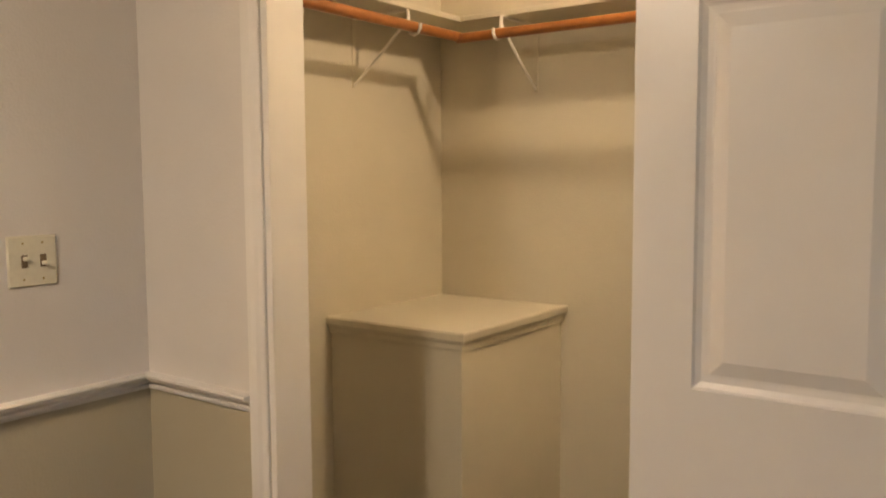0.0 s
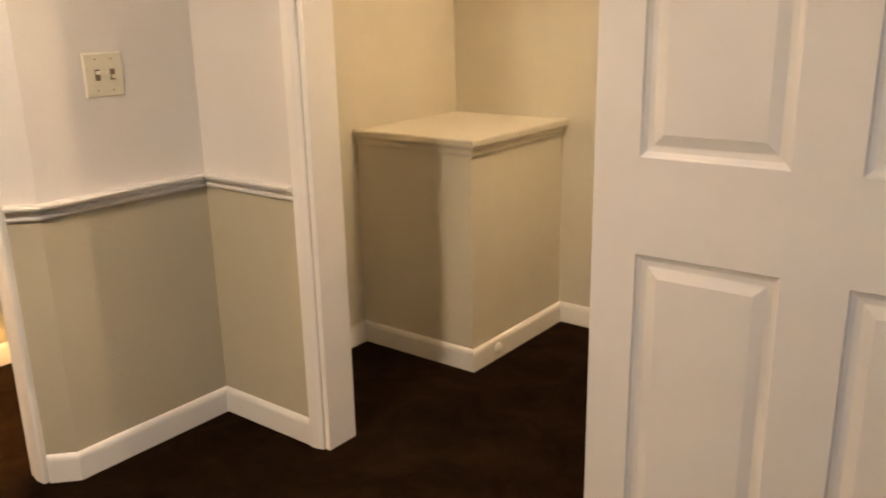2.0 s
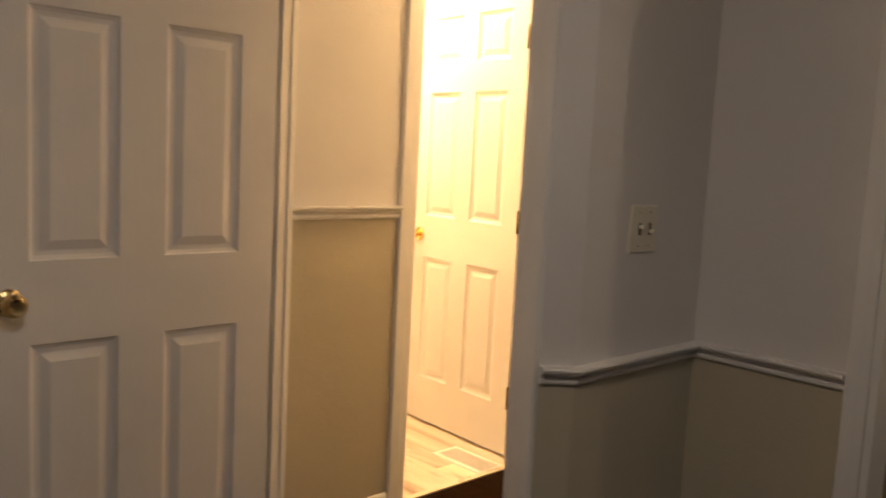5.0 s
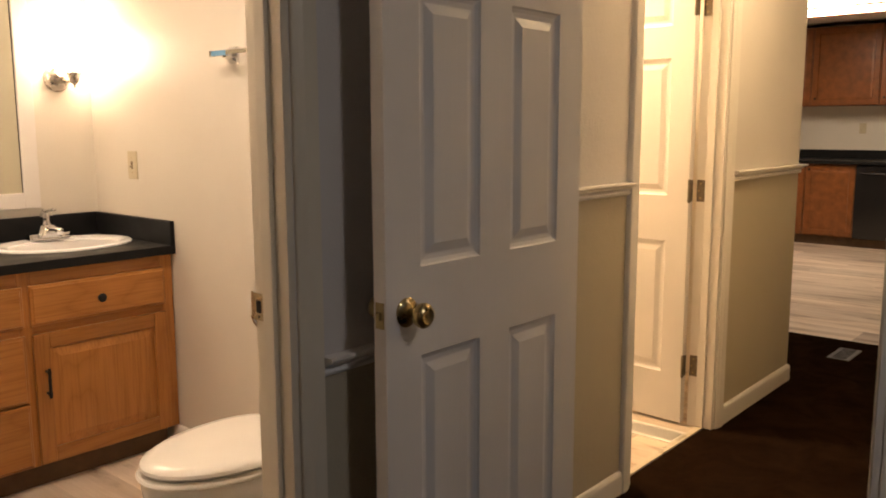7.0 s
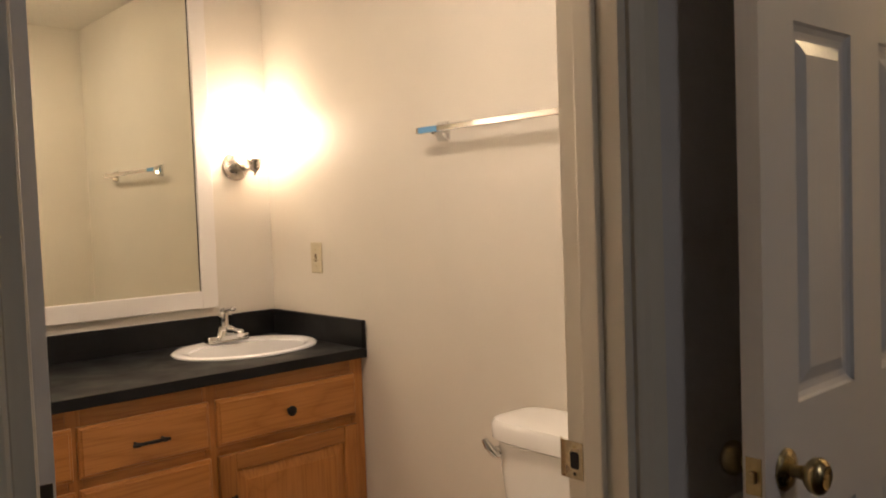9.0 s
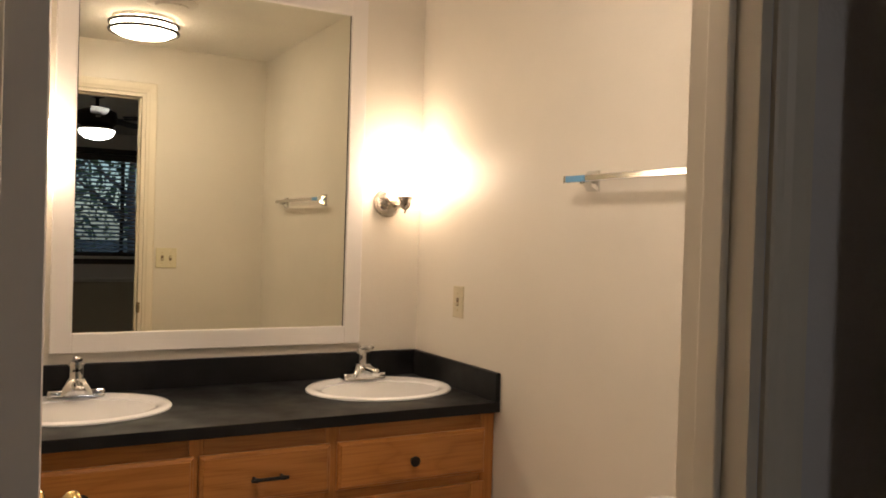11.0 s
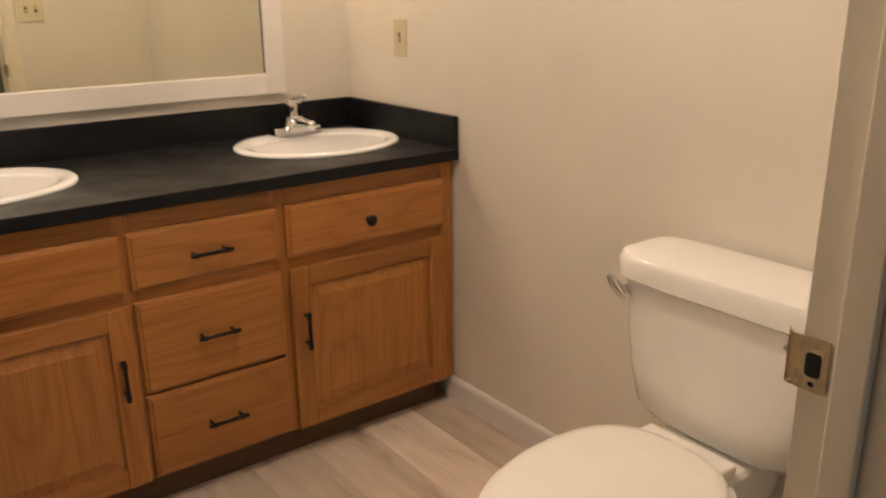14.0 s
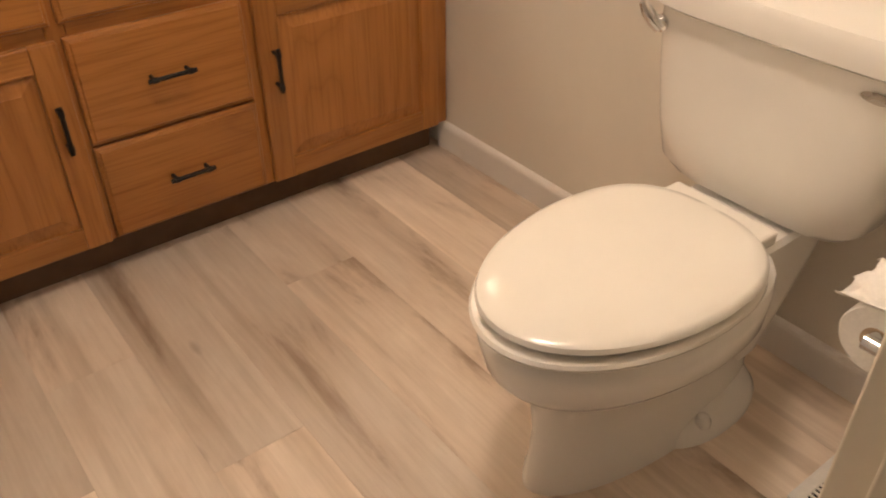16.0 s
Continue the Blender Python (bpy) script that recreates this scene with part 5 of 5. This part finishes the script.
part("glass", lathe([(0.125, -0.021), (0.125, -0.05), (0.10, -0.08), (0.05, -0.098), (0.005, -0.102)], 36), M_HBGLOW, hb, "glowing glass bowl", None, True)

tub = base("bathtub", pose(0, 0, 0), "white bathtub along the tiled back wall", "bathtub")
part("apron", box(1.054, 2.646, 4.13, 4.17, 0.0, 0.44, 0.008), M_PORC, tub)


def rrect(x0, x1, y0, y1, z, p=7):
    return oval((x0 + x1) / 2, (y0 + y1) / 2, (x1 - x0) / 2, (y1 - y0) / 2, z, 56, p)


part("shell", loft([rrect(1.054, 2.646, 4.13, 4.896, 0.43, 60), rrect(1.054, 2.646, 4.13, 4.896, 0.455, 60), rrect(1.13, 2.57, 4.20, 4.84, 0.455, 8), rrect(1.16, 2.54, 4.22, 4.82, 0.43, 7), rrect(1.25, 2.46, 4.27, 4.78, 0.14, 6), rrect(1.35, 2.36, 4.35, 4.70, 0.10, 5)]), M_PORC, tub, "", None, True)
part("door_track", box(1.06, 2.64, 4.155, 4.185, 0.4552, 0.472, 0.002, 1), M_HINGE, tub, "dark metal door track on the rim")
surround = base("tile_surround", pose(0, 0, 0), "beige wall tiles around the bathtub with pale bands", "tiles", kind="structure")
tw = 0.198
for i in range(8):
    for j in range(10):
        z0 = 0.46 + j * 0.18
        if z0 + 0.176 > CEIL - 0.1:
            continue
        part("tile", box(1.056 + i * tw, 1.056 + i * tw + tw - 0.004, 4.890, 4.8985, z0, z0 + 0.176, 0.001, 1), M_TILE, surround)
for z in (1.145, 1.86):
    part("border_tile", box(1.056, 2.644, 4.886, 4.8895, z - 0.03, z + 0.03, 0.001, 1), M_TILE_TRIM, surround)

# kitchen cabinets far off
def kitchen_unit(name, label, x, y0, y1, z0, z1, depth, doors, mat=None):
    mat = mat or M_KITCH
    e = base(name, pose(x, 0, 0), label, "cabinet", "kitchen cabinets")
    part("body", box(0.02, depth, y0, y1, z0, z1), mat, e)
    w = (y1 - y0) / doors
    for k in range(doors):
        a, b = y0 + k * w + 0.008, y0 + (k + 1) * w - 0.008
        def ring(i, xx):
            return [(xx, a + i, z0 + 0.012 + i), (xx, b - i, z0 + 0.012 + i), (xx, b - i, z1 - 0.012 - i), (xx, a + i, z1 - 0.012 - i)]
        d = part("cabinet_door", loft([ring(0, 0.019), ring(0, 0.002), ring(0.004, 0), ring(0.055, 0), ring(0.06, 0.008), ring(0.085, 0.002), ring(0.11, 0.002)]), mat, e)
        kb = lathe([(0.005, 0), (0.014, -0.02), (0.01, -0.028), (0.002, -0.029)], 14, "x")
        part("round_knob", kb, M_BLACK, d, "", pose(0.0, b - 0.04, z1 - 0.06 if z0 < 1 else z0 + 0.08), True)
    return e


kitchen_unit("kitchen_base_cabinet", "oak kitchen base cabinet beside a black appliance", 8.12, 4.10, 4.62, 0.10, 0.89, 0.6, 1)
kitchen_unit("kitchen_base_cabinet", "oak kitchen base cabinet under a black worktop", 8.12, 4.625, 5.4, 0.10, 0.89, 0.6, 2)
kitchen_unit("kitchen_base_cabinet", "oak kitchen base cabinet under a black worktop", 8.12, 2.4, 3.49, 0.10, 0.89, 0.6, 2)
kitchen_unit("kitchen_wall_cabinet", "red-brown oak kitchen wall cabinet", 8.42, 4.0, 4.70, 1.52, 2.38, 0.33, 1)
kitchen_unit("kitchen_wall_cabinet", "red-brown oak kitchen wall cabinet", 8.42, 4.705, 5.4, 1.52, 2.38, 0.33, 2)
kitchen_unit("kitchen_wall_cabinet", "red-brown oak kitchen wall cabinet", 8.42, 3.2, 3.995, 1.52, 2.38, 0.33, 2)
tagged(part("kitchen_toe_kick", box(8.18, 8.74, 2.4, 5.4, 0, 0.10), M_TOE), "dark recessed kitchen toe kick under the cabinets", "toe kick", kind="structure")
ap = base("dishwasher", pose(8.10, 0, 0), "black built-in kitchen appliance under the worktop", "appliance")
part("front", box(0, 0.03, 3.50, 4.095, 0.10, 0.885, 0.006), M_APPL, ap)
part("body", box(0.03, 0.6, 3.50, 4.095, 0.10, 0.885), M_APPL, ap)
part("handle", tube([(-0.025, 3.56, 0.80), (-0.03, 3.8, 0.80), (-0.025, 4.04, 0.80)], 0.008, 10), M_APPL, ap, "", None, True)
kt = base("kitchen_worktop", pose(0, 0, 0), "black laminate kitchen worktop with splashback", "worktop")
part("top", box(8.08, 8.745, 2.4, 5.4, 0.892, 0.930, 0.004), M_COUNTER, kt)
part("splashback", box(8.72, 8.747, 2.4, 5.4, 0.931, 1.03, 0.003), M_COUNTER, kt)
plate("wall_outlet", "ivory outlet on the kitchen wall", pose(8.75, 4.22, 1.27, 0, 0, -90), 0.07, 0.115, M_IVORY, (), 2)
kl = base("kitchen_light_box", pose(6.6, 3.9, CEIL), "fluorescent kitchen ceiling light box with wood trim", "ceiling light")
for x0, x1 in ((-0.62, -0.02), (0.02, 0.62)):
    part("panel", box(x0, x1, -0.60, 0.60, -0.075, -0.055, 0.003, 1), M_KITGLOW, kl, "glowing white light panel")
part("housing", box(-0.66, 0.66, -0.64, 0.64, -0.05, 0.0), M_WHITEPL, kl)
for x in (-0.65, 0.0, 0.65):
    part("wood_trim", box(x - 0.018, x + 0.018, -0.64, 0.64, -0.085, -0.05, 0.003, 1), M_KITCH, kl)
for y in (-0.63, 0.63):
    part("wood_trim", box(-0.632, 0.632, y - 0.018, y + 0.018, -0.085, -0.05, 0.003, 1), M_KITCH, kl)
register(pose(3.55, 2.93, 0.001), 0.28, 0.12, 12, M_FANBODY, "dark brown metal floor register in the carpet")

# ---------------------------------------------------------------- floor planks
def planks(parent, x0, x1, y0, y1, width, length, seed, phase=0.0, z=0.0, joints=None):
    rng = random.Random(seed)
    meshes = {}
    x = x0 - phase
    col = 0
    while x < x1 - 1e-4:
        a, b = max(x, x0), min(x + width, x1)
        y = y0 - rng.uniform(0, length)
        if joints and col in joints:
            y = joints[col] - 2 * length
        col += 1
        while y < y1 - 1e-4:
            c, d = max(y, y0), min(y + length, y1)
            if d - c > 0.01 and b - a > 0.01:
                key = (round(b - a, 3), round(d - c, 3))
                if key not in meshes:
                    meshes[key] = finish(box(-key[0] / 2 + 0.0001, key[0] / 2 - 0.0001, -key[1] / 2 + 0.0001, key[1] / 2 - 0.0001, -0.002, 0.0, 0.0003, 1), "plank", M_PLANK)
                o = new("plank", meshes[key])
                o.parent = parent
                o.matrix_basis = pose((a + b) / 2, (c + d) / 2, z)
            y += length
        x += width


planks(floor_bath, XL, XR, YN0 + 0.004, YM, 0.184, 1.22, 7, 0.054, 0.0, {2: 4.316, 3: 3.925, 4: 3.425, 5: 4.330, 6: 3.62, 7: 4.05})
planks(floor_hall_bath, 1.05, 2.65, 3.074, 4.13, 0.180, 1.22, 9, 0.04)
planks(floor_kitchen, 3.9, 8.75, 1.1, 6.4, 0.30, 1.22, 11)
